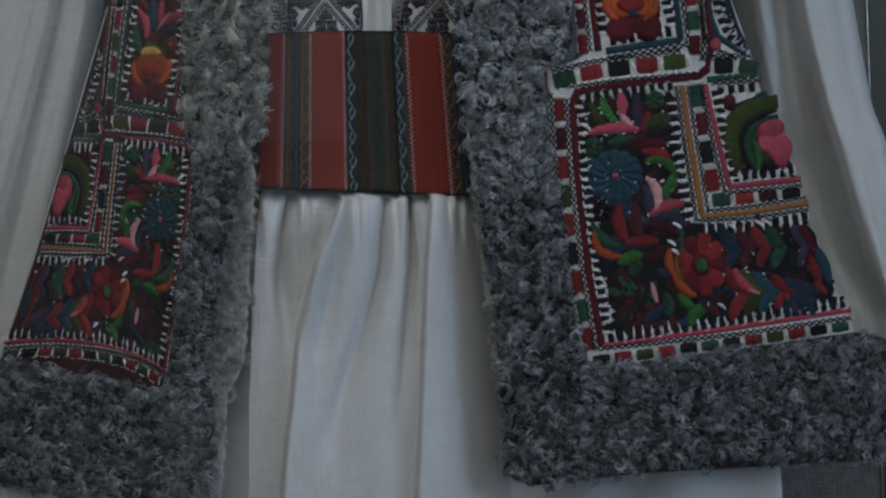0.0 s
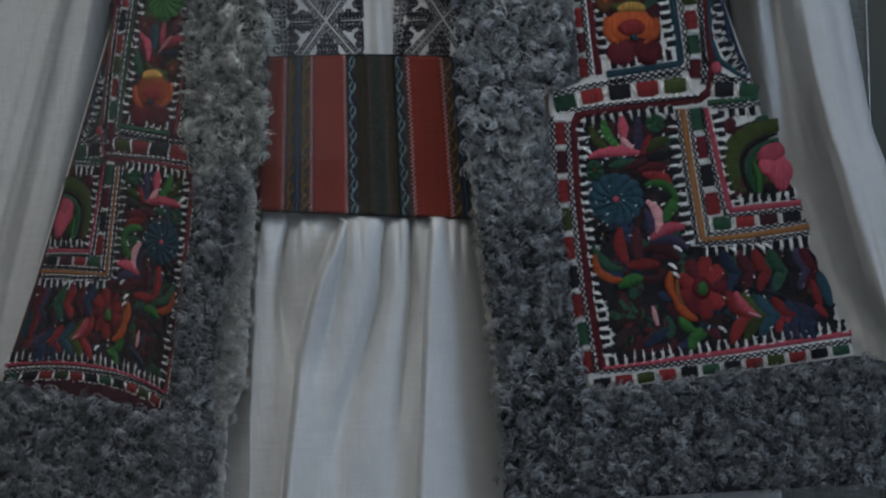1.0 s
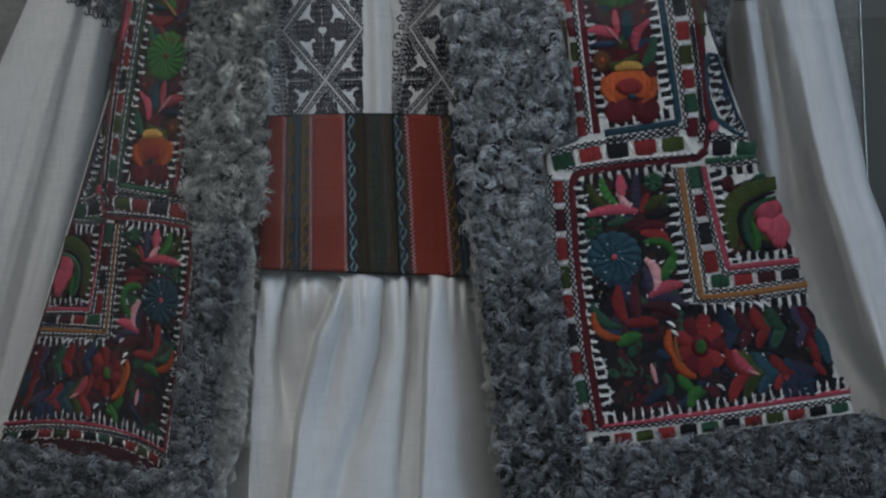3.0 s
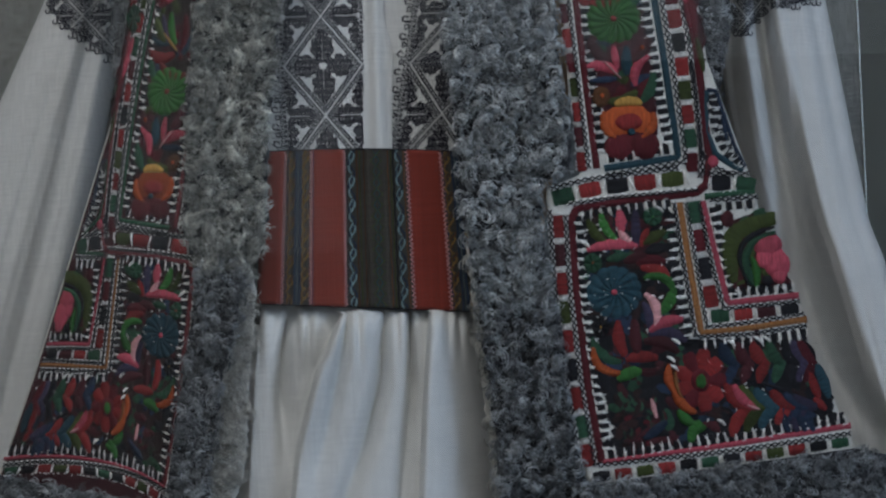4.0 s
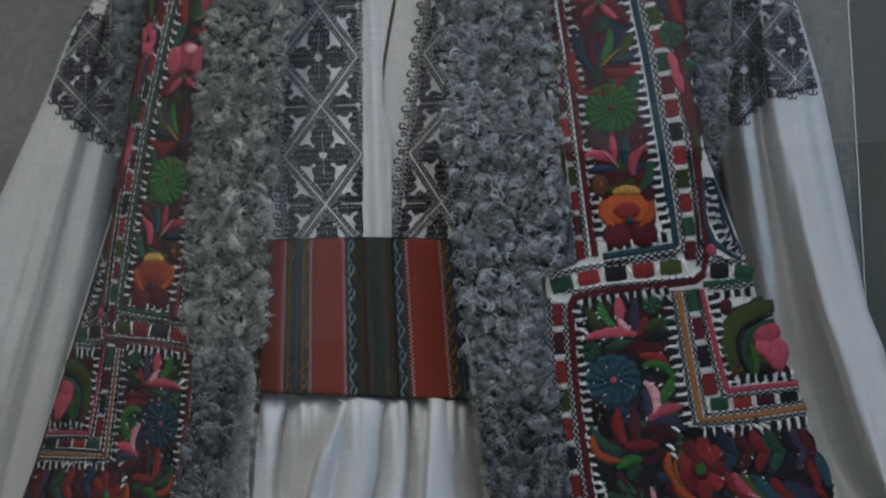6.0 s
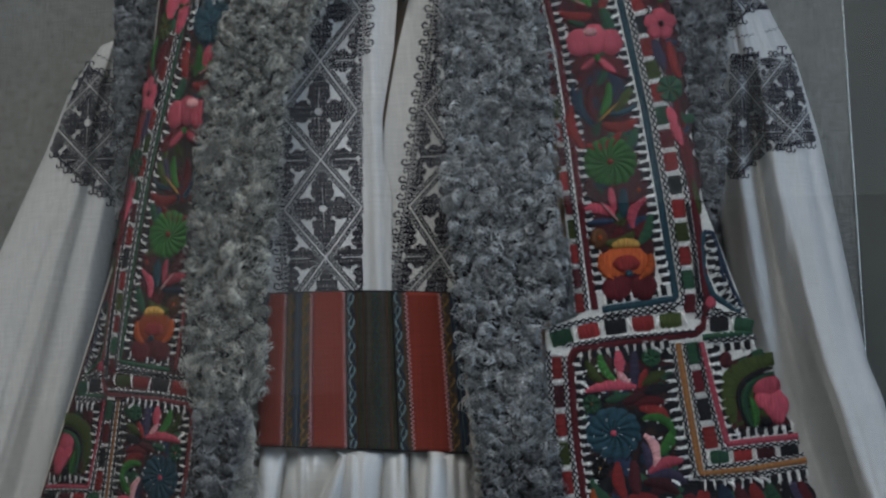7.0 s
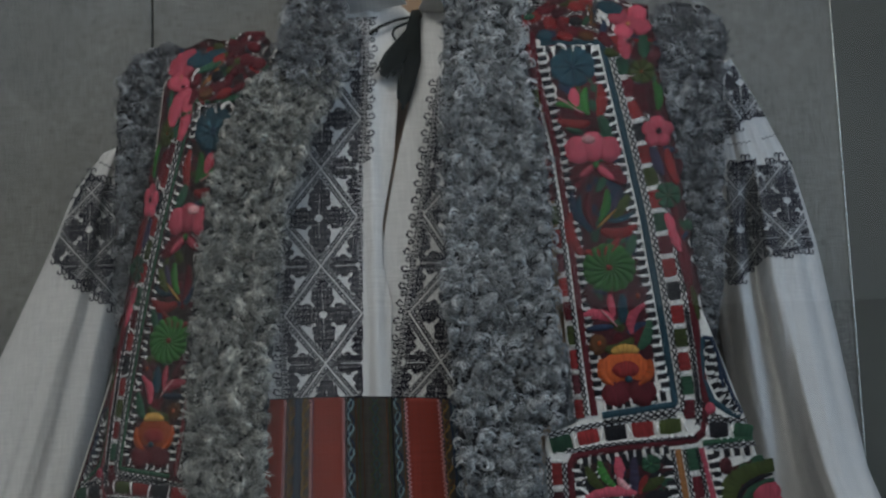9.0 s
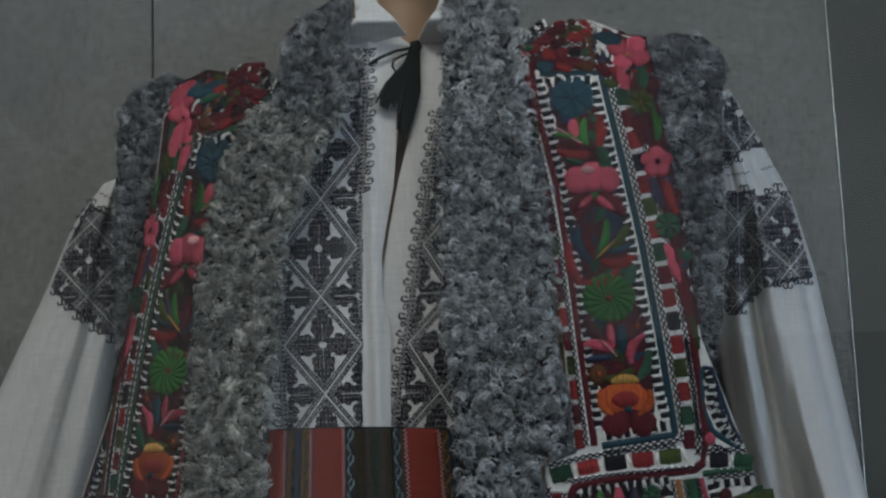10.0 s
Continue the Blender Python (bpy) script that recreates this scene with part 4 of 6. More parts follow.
def shoulder(e):
    e.ground([(0.0776, 1.7184), (0.1015, 1.7337), (0.1456, 1.7354), (0.2003, 1.7178), (0.2040, 1.6455), (0.2189, 1.5478), (0.2306, 1.4319), (0.2220, 1.4322), (0.1930, 1.5916), (0.1669, 1.6880), (0.0853, 1.6893)], 60, ["red", "pine", "crimson", "maroon", "red", "navy"], 20, "maroon")
    e.blocks(["red", "crimson", "olive", "red", "gold", "red"], [(0.0834, 1.7077), (0.1133, 1.7249), (0.1477, 1.7248)], 28, 20)
    e.lattice([(0.0775, 1.7162), (0.0993, 1.7310), (0.1269, 1.7322)], 7, 8)
    e.lattice([(0.1398, 1.7250), (0.1466, 1.7026)], 9, 8)
    e.braid("gold", [(0.1425, 1.7261), (0.1455, 1.7015)], 10)
    e.leaf("crimson", (0.1122, 1.7011), (0.1487, 1.6925), 24)
    e.leaf("crimson", (0.1119, 1.6939), (0.1279, 1.6988), 22)
    e.leaf("teal", (0.1527, 1.7190), (0.1738, 1.7171), 24)
    for dx, dy in ((-18, -10), (16, -16), (22, 10), (-10, 16), (6, 2)):
        e.blob("pink", off((0.1784, 1.7042), dx, dy), 20, 18, 0.0012)
    e.blob("yellow", (0.1778, 1.7025), 4, 4, 0.0034)
    e.teeth([(0.0742, 1.7160), (0.0921, 1.7254), (0.1047, 1.7350)], 1, 14)
    e.lattice([(0.0752, 1.7138), (0.0919, 1.7209), (0.1066, 1.7304)], 6, 7)
    e.leaf("red", (0.0757, 1.7138), (0.0832, 1.7035), 22, 0.0, 0.0022, 0.5)
    e.leaf("crimson", (0.0944, 1.7175), (0.1077, 1.7204), 24, 0.0, 0.0022, 0.5)
    e.leaf("maroon", (0.1054, 1.7266), (0.1214, 1.7299), 26, 0.0, 0.0022, 0.5)
    e.leaf("crimson", (0.1125, 1.7096), (0.1199, 1.6983), 18, 0.0, 0.0022, 0.5)
    e.leaf("pine", (0.0808, 1.7108), (0.0915, 1.7132), 14, 0.0, 0.0022, 0.5)
    e.leaf("maroon", (0.1073, 1.7126), (0.1209, 1.7199), 22, 0.0, 0.0022, 0.5)
    e.leaf("red", (0.1237, 1.7231), (0.1357, 1.7193), 24, 0.0, 0.0022, 0.5)
    e.leaf("black", (0.1230, 1.7076), (0.1350, 1.7060), 22, 0.0, 0.0022, 0.5)
    e.leaf("olive", (0.1256, 1.7297), (0.1373, 1.7304), 16, 0.0, 0.0022, 0.5)
    e.leaf("crimson", (0.1109, 1.7319), (0.1216, 1.7343), 16, 0.0, 0.0022, 0.5)
    e.leaf("red", (0.1118, 1.6947), (0.1258, 1.6898), 22, 0.0, 0.0022, 0.5)
    e.leaf("teal", (0.0934, 1.6954), (0.1064, 1.6916), 26, 0.0, 0.0022, 0.5)
    e.leaf("brown", (0.1313, 1.6940), (0.1458, 1.6902), 24, 0.0, 0.0022, 0.5)
    e.leaf("crimson", (0.1503, 1.6944), (0.1602, 1.6819), 24, 0.0, 0.0022, 0.5)
    e.leaf("olive", (0.1546, 1.6766), (0.1670, 1.6729), 20, 0.0, 0.0022, 0.5)
    e.lattice([(0.1126, 1.7124), (0.1259, 1.7141), (0.1365, 1.7149)], 6, 7)
    e.lattice([(0.1488, 1.7278), (0.1465, 1.7029)], 7, 7)
    e.lattice([(0.1201, 1.7022), (0.1452, 1.6985), (0.1639, 1.6829), (0.1707, 1.6634)], 6, 8)
    e.leaf("white", (0.1511, 1.7110), (0.1596, 1.7007), 9, 0.2, 0.003, 0.5)
    e.leaf("white", (0.1113, 1.6848), (0.1189, 1.6790), 8, 0.2, 0.003, 0.5)
    e.leaf("teal", (0.1517, 1.7221), (0.1725, 1.7147), 30, 0.0, 0.0022, 0.5)
    e.leaf("pink", (0.1697, 1.6896), (0.1753, 1.6684), 30, 0.0, 0.0012)
    e.leaf("pine", (0.1908, 1.6910), (0.1911, 1.6690), 28)
    e.rosette("olive", "orange", (0.1878, 1.6559), 26, 24, 7, 0.1)
    e.leaf("crimson", (0.1813, 1.6436), (0.1892, 1.6161), 32)
    e.leaf("green", (0.1987, 1.6457), (0.2008, 1.6184), 20, 0.1)
    for k in range(5):
        a = 2 * math.pi * k / 5 + 0.3
        e.blob("pink", ((0.1991, 1.5979)[0] + 15 * U * math.cos(a), (0.1991, 1.5979)[1] + 15 * U * math.sin(a)), 16, 17, 0.0012)
    e.blob("maroon", (0.2007, 1.5989), 6, 7, 0.0034)
    e.leaf("purple", (0.1925, 1.5836), (0.2023, 1.5564), 28)
    e.leaf("red", (0.2069, 1.5814), (0.2153, 1.5480), 22, -0.05)
    e.rosette("pine", "olive", (0.2053, 1.5377), 25, 26, 7, 0.1)
    e.leaf("pink", (0.2033, 1.5208), (0.2085, 1.5047), 26)
    e.leaf("pink", (0.2067, 1.5085), (0.2145, 1.4846), 26)
    e.leaf("crimson", (0.2156, 1.4950), (0.2217, 1.4530), 20)
    e.leaf("crimson", (0.2124, 1.4846), (0.2171, 1.4609), 16)
    e.leaf("olive", (0.2217, 1.4530), (0.2269, 1.4217), 14)
    # curl in white and blue at the side seam
    e.teeth([(0.2348, 1.4028), (0.2408, 1.3773), (0.2483, 1.3533), (0.2581, 1.3359)], -1, 11)
    e.teeth([(0.2316, 1.3978), (0.2334, 1.3699), (0.2417, 1.3505), (0.2551, 1.3370)], 1, 11)
    e.braid("teal", [(0.2289, 1.4055), (0.2268, 1.3904), (0.2273, 1.3676), (0.2345, 1.3477), (0.2579, 1.3318)], 10)
    e.braid("navy", [(0.2289, 1.4055), (0.2369, 1.4043), (0.2448, 1.3772), (0.2518, 1.3532), (0.2601, 1.3358)], 7)
    e.leaf("navy", (0.2415, 1.3823), (0.2451, 1.3595), 9)
    e.lattice([(0.2158, 1.4313), (0.2202, 1.3906), (0.2216, 1.3501), (0.2197, 1.3270)], 6, 9)
    e.lattice([(0.2231, 1.3501), (0.2292, 1.3388), (0.2508, 1.3280)], 5, 8)
    e.blob("pink", (0.2318, 1.3412), 11, 12, 0.001)
    e.blocks(["black", "pine", "red"], [(0.2277, 1.3227), (0.2436, 1.3242), (0.2707, 1.3174)], 30, 26)
    e.lattice([(0.2265, 1.3312), (0.2637, 1.3301)], 6, 9)
    e.lattice([(0.2272, 1.3073), (0.2705, 1.3089)], 6, 9)
    e.braid("pine", [(0.2233, 1.3104), (0.2681, 1.3140)], 10)


def lower_square(e):
    e.ground([(0.1135, 1.2949), (0.1912, 1.3004), (0.2034, 1.1837), (0.3096, 1.1845), (0.3369, 1.1092), (0.1319, 1.0856), (0.1230, 1.1504), (0.1147, 1.2351)], 170, ["black", "maroon", "pine", "dusk", "maroon", "navy", "black", "dusk"], 26, "black")
    e.ground([(0.2425, 1.2884), (0.2700, 1.2940), (0.2962, 1.2296), (0.2480, 1.2271)], 26, ["maroon", "olive", "black", "pine"], 22, "maroon")
    e.blocks(["red", "maroon", "red", "olive", "red", "black", "red", "pine", "red"], [(0.0928, 1.3005), (0.0948, 1.2357), (0.1004, 1.1610), (0.1141, 1.0737)], 47, 22)
    e.blocks(["black", "red", "olive", "red", "black", "pine"], [(0.1139, 1.0663), (0.2408, 1.0793), (0.3428, 1.0912)], 36, 18)
    e.lattice([(0.0859, 1.3032), (0.0879, 1.2359), (0.0945, 1.1612), (0.1064, 1.0640)], 6, 8)
    e.lattice([(0.0997, 1.2978), (0.1008, 1.2356), (0.1081, 1.1508), (0.1177, 1.0771), (0.2410, 1.0863), (0.3430, 1.0981)], 6, 8)
    e.braid("pink", [(0.1247, 1.0798), (0.2412, 1.0922), (0.3432, 1.1050)], 9)
    e.teeth([(0.1293, 1.0837), (0.2414, 1.0972), (0.3409, 1.1101)], 1, 15)
    e.teeth([(0.1106, 1.2974), (0.1117, 1.2352), (0.1200, 1.1505), (0.1280, 1.0906)], 1, 13)
    e.teeth([(0.1935, 1.3083), (0.1486, 1.3037), (0.1137, 1.2988)], 1, 13)
    e.lattice([(0.2186, 1.3165), (0.1489, 1.3127), (0.1015, 1.3077)], 5, 8)
    e.braid("gold", [(0.2008, 1.3061), (0.2059, 1.2622), (0.2155, 1.1903), (0.2593, 1.1934), (0.3091, 1.1994)], 10)
    e.lattice([(0.1959, 1.3063), (0.2009, 1.2623), (0.2105, 1.1865), (0.2591, 1.1880), (0.3089, 1.1939)], 5, 8)
    e.teeth([(0.1931, 1.2974), (0.1980, 1.2475), (0.2055, 1.1876)], -1, 15)
    e.teeth([(0.2118, 1.1815), (0.2590, 1.1830), (0.3098, 1.1894)], -1, 15)
    e.lattice([(0.2063, 1.3059), (0.2119, 1.2620), (0.2207, 1.1951), (0.2595, 1.1984), (0.3068, 1.2044)], 5, 8)
    e.blocks(["pine", "crimson", "black", "red", "pine"], [(0.2124, 1.3092), (0.2261, 1.2094)], 42, 24)
    e.blocks(["pine", "red", "maroon", "black", "red"], [(0.2224, 1.2040), (0.2597, 1.2059), (0.3045, 1.2095)], 34, 22)
    e.braid("pink", [(0.2212, 1.3065), (0.2281, 1.2714), (0.2402, 1.2154), (0.2700, 1.2180), (0.3029, 1.2204)], 10)
    e.lattice([(0.2182, 1.3056), (0.2244, 1.2666), (0.2360, 1.2105), (0.2699, 1.2130), (0.3037, 1.2154)], 5, 8)
    e.teeth([(0.2290, 1.3013), (0.2349, 1.2688), (0.2434, 1.2223)], 1, 13)
    e.teeth([(0.2434, 1.2223), (0.2702, 1.2244), (0.3001, 1.2265)], 1, 13)
    e.teeth([(0.2320, 1.3012), (0.2678, 1.3041)], -1, 12)
    # half flower in its own corner
    e.leaf("olive", (0.2506, 1.2310), (0.2852, 1.2896), 40, 0.35, 0.0008, 0.4)
    e.leaf("maroon", (0.2456, 1.2286), (0.2569, 1.2730), 26, -0.1)
    e.leaf("black", (0.2595, 1.2307), (0.2840, 1.2817), 12, 0.35, 0.0020)
    e.leaf("pine", (0.2630, 1.2306), (0.2848, 1.2767), 18, 0.33, 0.0020)
    e.leaf("green", (0.2654, 1.2295), (0.2623, 1.2555), 16, -0.1, 0.0024)
    for dx, dy, rx, ry in ((-4, -20, 25, 24), (10, 12, 24, 28), (-8, 2, 18, 20), (14, 32, 15, 16)):
        e.blob("pink", off((0.2787, 1.2550), dx, dy), rx, ry, 0.0018)
    e.blob("maroon", (0.2425, 1.2899), 12, 16, 0.0010)
    e.blob("black", (0.2755, 1.2342), 12, 10, 0.0024)
    # spray at the top
    e.leaf("olive", (0.1352, 1.2718), (0.1195, 1.2937), 22, 0.1)
    e.leaf("green", (0.1437, 1.2750), (0.1310, 1.2983), 22, 0.12)
    e.leaf("pink", (0.1489, 1.2813), (0.1475, 1.3013), 24)
    e.leaf("rose", (0.1566, 1.2726), (0.1469, 1.2829), 16, 0.1, 0.0016)
    e.leaf("purple", (0.1614, 1.2675), (0.1614, 1.3009), 22)
    e.rosette("pine", "green", (0.1766, 1.2939), 18, 17, 6, 0.1)
    e.leaf("red", (0.1648, 1.2674), (0.1718, 1.2841), 18)
    e.leaf("olive", (0.1674, 1.2708), (0.1876, 1.2816), 24)
    e.leaf("black", (0.1697, 1.2633), (0.1882, 1.2677), 28)
    e.leaf("pink", (0.1624, 1.2685), (0.1176, 1.2659), 24, -0.08, 0.0014)
    e.leaf("pine", (0.1522, 1.2613), (0.1347, 1.2569), 20)
    e.leaf("maroon", (0.1696, 1.2608), (0.1496, 1.2550), 24)
    e.rosette("pine", "orange", (0.1222, 1.2548), 17, 18, 6, 0.1)
    e.leaf("crimson", (0.1609, 1.2526), (0.1868, 1.2538), 26, 0.1)
    e.leaf("red", (0.1643, 1.2495), (0.1888, 1.2378), 28, 0.15)
    e.rosette("teal", "pink", (0.1403, 1.2284), 51, 48, 14, 0.45)
    e.leaf("green", (0.1934, 1.2268), (0.1665, 1.2395), 22, -0.28, 0.0012)
    e.leaf("green", (0.1794, 1.2083), (0.1935, 1.2302), 26, -0.08)
    e.leaf("rose", (0.1751, 1.1975), (0.1670, 1.2261), 22, -0.2, 0.0014)
    e.leaf("purple", (0.1709, 1.1912), (0.1648, 1.2187), 24, -0.12)
    e.leaf("pink", (0.1700, 1.1927), (0.2001, 1.2027), 26, 0.1, 0.0014)
    e.leaf("purple", (0.1699, 1.1897), (0.2019, 1.1828), 24, 0.18)
    e.leaf("maroon", (0.1647, 1.1839), (0.1951, 1.1730), 28, 0.15)
    e.rosette("black", "yellow", (0.1274, 1.1979), 16, 20, 6, 0.1)
    e.leaf("red", (0.1485, 1.1720), (0.1430, 1.2034), 26, 0.1)
    e.leaf("maroon", (0.1585, 1.1741), (0.1564, 1.2040), 28)
    e.leaf("pine", (0.1443, 1.1671), (0.1192, 1.1892), 24, 0.2)
    e.leaf("orange", (0.1430, 1.1572), (0.1199, 1.1803), 22, 0.25, 0.0014)
    e.leaf("black", (0.1296, 1.1402), (0.1256, 1.1702), 30)
    e.leaf("red", (0.1483, 1.1685), (0.1767, 1.1696), 26, 0.06)
    e.leaf("green", (0.1408, 1.1508), (0.1619, 1.1581), 26, 0.1, 0.0014)
    # big red flower
    for k in range(9):
        a = 2 * math.pi * k / 9
        c = (0.2132, 1.1486)
        e.leaf("red" if k % 3 else "crimson", (c[0] + 12 * U * math.cos(a), c[1] + 14 * U * math.sin(a)), (c[0] + 44 * U * math.cos(a), c[1] + 54 * U * math.sin(a)), 34, 0.0, 0.0012, 0.4, "petal")
    e.blob("crimson", (0.2132, 1.1486), 20, 24, 0.0020)
    e.blob("green", (0.2137, 1.1476), 11, 15, 0.0032)
    e.leaf("orange", (0.1864, 1.1634), (0.1920, 1.1374), 18, -0.15, 0.0022)
    e.leaf("orange", (0.1891, 1.1394), (0.2084, 1.1205), 22, -0.1, 0.0022)
    e.leaf("gold", (0.1917, 1.1572), (0.1969, 1.1333), 10, -0.1, 0.0026)
    e.leaf("green", (0.2061, 1.1106), (0.1926, 1.1235), 22, 0.1, 0.0014)
    e.leaf("green", (0.2026, 1.0944), (0.2121, 1.1129), 24, 0.1, 0.0014)
    e.leaf("green", (0.2159, 1.1089), (0.2029, 1.1053), 16, 0.1, 0.0014)
    # dark nest of small leaves
    e.ground([(0.1383, 1.1325), (0.1831, 1.1362), (0.1843, 1.0964), (0.1395, 1.0903)], 46, ["pine", "maroon", "black", "dusk", "black", "crimson"], 13)
    e.leaf("rose", (0.1735, 1.1166), (0.1691, 1.1341), 12)
    e.leaf("navy", (0.1620, 1.0986), (0.1824, 1.1138), 22)
    # chevrons of long leaves
    for i, (c, x) in enumerate((("navy", 1282), ("maroon", 1308), ("red", 1335), ("pine", 1362), ("black", 1388), ("purple", 1404), ("crimson", 1416))):
        e.leaf(c, off((0.2434, 1.1616), x - 1278, 2), off((0.2434, 1.1616), x - 1302, -38), 28, 0.12, 0.0010)
        e.leaf(c, off((0.2434, 1.1616), x - 1276, -4), off((0.2434, 1.1616), x - 1294, 34), 24, -0.08, 0.0008)
    for i, (c, x) in enumerate((("red", 1300), ("olive", 1325), ("teal", 1350), ("red", 1378), ("navy", 1400), ("purple", 1416))):
        e.leaf(c, off((0.2422, 1.1220), x - 1274, 0), off((0.2422, 1.1220), x - 1314, 5 * i - 46), 28, 0.12, 0.0012)
        e.leaf(c, off((0.2422, 1.1220), x - 1274, -4), off((0.2422, 1.1220), x - 1306, 46 - 6 * i), 28, -0.12, 0.0010)
    e.leaf("pink", (0.2610, 1.1224), (0.2419, 1.1438), 26, 0.1, 0.0020)
    e.leaf("rose", (0.2644, 1.1213), (0.2532, 1.1256), 7, 0.0, 0.0034)
    for dx, c in ((-26, "navy"), (-12, "purple"), (2, "navy"), (16, "navy")):
        e.leaf(c, off((0.2988, 1.1103), dx + 8, 18), off((0.2988, 1.1103), dx, -26), 20, 0.1, 0.0010)
    e.leaf("red", (0.3077, 1.1547), (0.3168, 1.1296), 20)
    e.leaf("teal", (0.3153, 1.1595), (0.3257, 1.1294), 22)
    e.leaf("red", (0.3118, 1.1298), (0.3224, 1.1195), 18)
    e.braid("black", [(0.2311, 1.1501), (0.2628, 1.1462), (0.2922, 1.1353), (0.3202, 1.1117)], 7)
    # white stitches and leather showing between
    specks = []
    for k in range(90):
        at = np.array((0.1150 + 0.075 * e.rng.random(), 1.1950 + 0.10 * e.rng.random()) if k < 62 else (0.205 + 0.11 * e.rng.random(), 1.105 + 0.075 * e.rng.random()))
        turn = e.rng.uniform(0, 2 * math.pi)
        specks.append(e.stitch(at, at + np.array([math.cos(turn), math.sin(turn)]) * U * e.rng.uniform(5, 9), e.rng.uniform(2.5, 4.0), 0.0024))
    bundle("white_stitch", specks, THREADS["white"], e.panel)
    for x, y in ((1185, 440), (1285, 400), (1345, 395), (1180, 425), (1262, 536), (1330, 395), (1190, 395), (1170, 165), (1040, 222)):
        e.leaf("white", off((0.1945, 1.1830), x - 1200, y - 400), off((0.1945, 1.1830), x - 1186, y - 390), 7, 0.1, 0.0016)


def left_shoulder(e):
    e.ground([(-0.2380, 1.6783), (-0.2232, 1.6904), (-0.1968, 1.6933), (-0.1755, 1.7052), (-0.1571, 1.7045), (-0.1521, 1.6834), (-0.1561, 1.6616), (-0.1709, 1.6485), (-0.1842, 1.6381), (-0.2052, 1.6242), (-0.2262, 1.6044), (-0.2403, 1.6049), (-0.2481, 1.6322), (-0.2496, 1.6650)], 26, ["maroon", "crimson", "black", "pine"], 18, "dusk")
    e.leaf("pink", (-0.2469, 1.6676), (-0.2242, 1.6904), 26, 0.1, 0.0022, 0.5)
    e.blob("pink", (-0.2401, 1.6592), 24, 18, 0.0022)
    e.blob("crimson", (-0.2259, 1.6641), 16, 20, 0.0018)
    e.leaf("pink", (-0.2349, 1.6508), (-0.2465, 1.6186), 26, -0.1, 0.0022, 0.5)
    e.leaf("pink", (-0.2318, 1.6545), (-0.2403, 1.6049), 24, 0.05, 0.0022, 0.5)
    e.blob("maroon", (-0.2365, 1.6563), 4, 4, 0.0042)
    e.leaf("teal", (-0.2259, 1.6762), (-0.1978, 1.6917), 26, 0.0, 0.0022, 0.5)
    e.leaf("pine", (-0.2233, 1.6695), (-0.2011, 1.6797), 18, 0.0, 0.0022, 0.5)
    e.braid("gold", [(-0.2223, 1.6520), (-0.2064, 1.6689), (-0.1979, 1.6851), (-0.1756, 1.7019)], 8)
    e.lattice([(-0.2249, 1.6559), (-0.2101, 1.6718), (-0.2011, 1.6852), (-0.1798, 1.7054)], 5, 7)
    e.lattice([(-0.2171, 1.6463), (-0.2012, 1.6632), (-0.1969, 1.6768)], 5, 7)
    e.blocks(["red", "crimson", "pine", "red"], [(-0.2224, 1.6394), (-0.2087, 1.6526), (-0.1991, 1.6686), (-0.1905, 1.6903), (-0.1756, 1.6997)], 26, 18)
    e.braid("black", [(-0.2208, 1.6465), (-0.1971, 1.6532), (-0.1708, 1.6594)], 5)
    e.leaf("crimson", (-0.2119, 1.6418), (-0.1998, 1.6495), 14, 0.0, 0.0022, 0.5)
    e.leaf("crimson", (-0.1909, 1.6508), (-0.1698, 1.6566), 22, 0.0, 0.0022, 0.5)
    e.leaf("pine", (-0.1983, 1.6413), (-0.1762, 1.6470), 16, 0.0, 0.0022, 0.5)
    e.leaf("crimson", (-0.1942, 1.6822), (-0.1766, 1.7019), 20, 0.0, 0.0022, 0.5)
    e.leaf("crimson", (-0.1757, 1.6953), (-0.1652, 1.6894), 24, 0.0, 0.0022, 0.5)
    e.leaf("olive", (-0.1959, 1.6685), (-0.1837, 1.6818), 18, 0.0, 0.0022, 0.5)
    e.blob("crimson", (-0.1891, 1.6694), 9, 9, 0.0022)
    e.blob("crimson", (-0.1664, 1.6757), 16, 14, 0.0022)
    e.braid("dusk", [(-0.1799, 1.6943), (-0.1822, 1.6790), (-0.1760, 1.6651), (-0.1645, 1.6608)], 8)
    e.lattice([(-0.1641, 1.6893), (-0.1590, 1.6754), (-0.1645, 1.6630), (-0.1593, 1.6535)], 8, 8)
    e.braid("crimson", [(-0.1968, 1.6905), (-0.1782, 1.7053), (-0.1597, 1.7046)], 8)
    e.teeth([(-0.2262, 1.6044), (-0.2225, 1.6248), (-0.2051, 1.6372), (-0.1841, 1.6435)], -1, 14)
    e.teeth([(-0.1841, 1.6435), (-0.1869, 1.6300), (-0.1950, 1.6032)], -1, 12)
    e.lattice([(-0.2393, 1.6048), (-0.2261, 1.6314), (-0.1999, 1.6403)], 6, 8)
    e.rosette("teal", "navy", (-0.2090, 1.6102), 32, 34, 8, 0.1)


for panel, warp, seed in ((panel_r, same_side, 11), (panel_l, other_side, 12)):
    e = Embroidery(panel, warp, seed)
    if warp is other_side:
        # Maroon sheet on the left panel only, covering its white leather to darken it.
        sheet("ground_stitch", [(-0.27 + (x + 0.27) * 0.99, 1.37 + (z - 1.37) * 0.996) for x, z in PANEL_L], lambda x, z, q: vest_depth(x, z) - 0.0019, THREADS["maroon"], panel, nx=40, step=0.005)
    upper_column(e)
    shoulder(e)
    lower_square(e)
    if warp is other_side:
        left_shoulder(Embroidery(panel, same_side, 13))



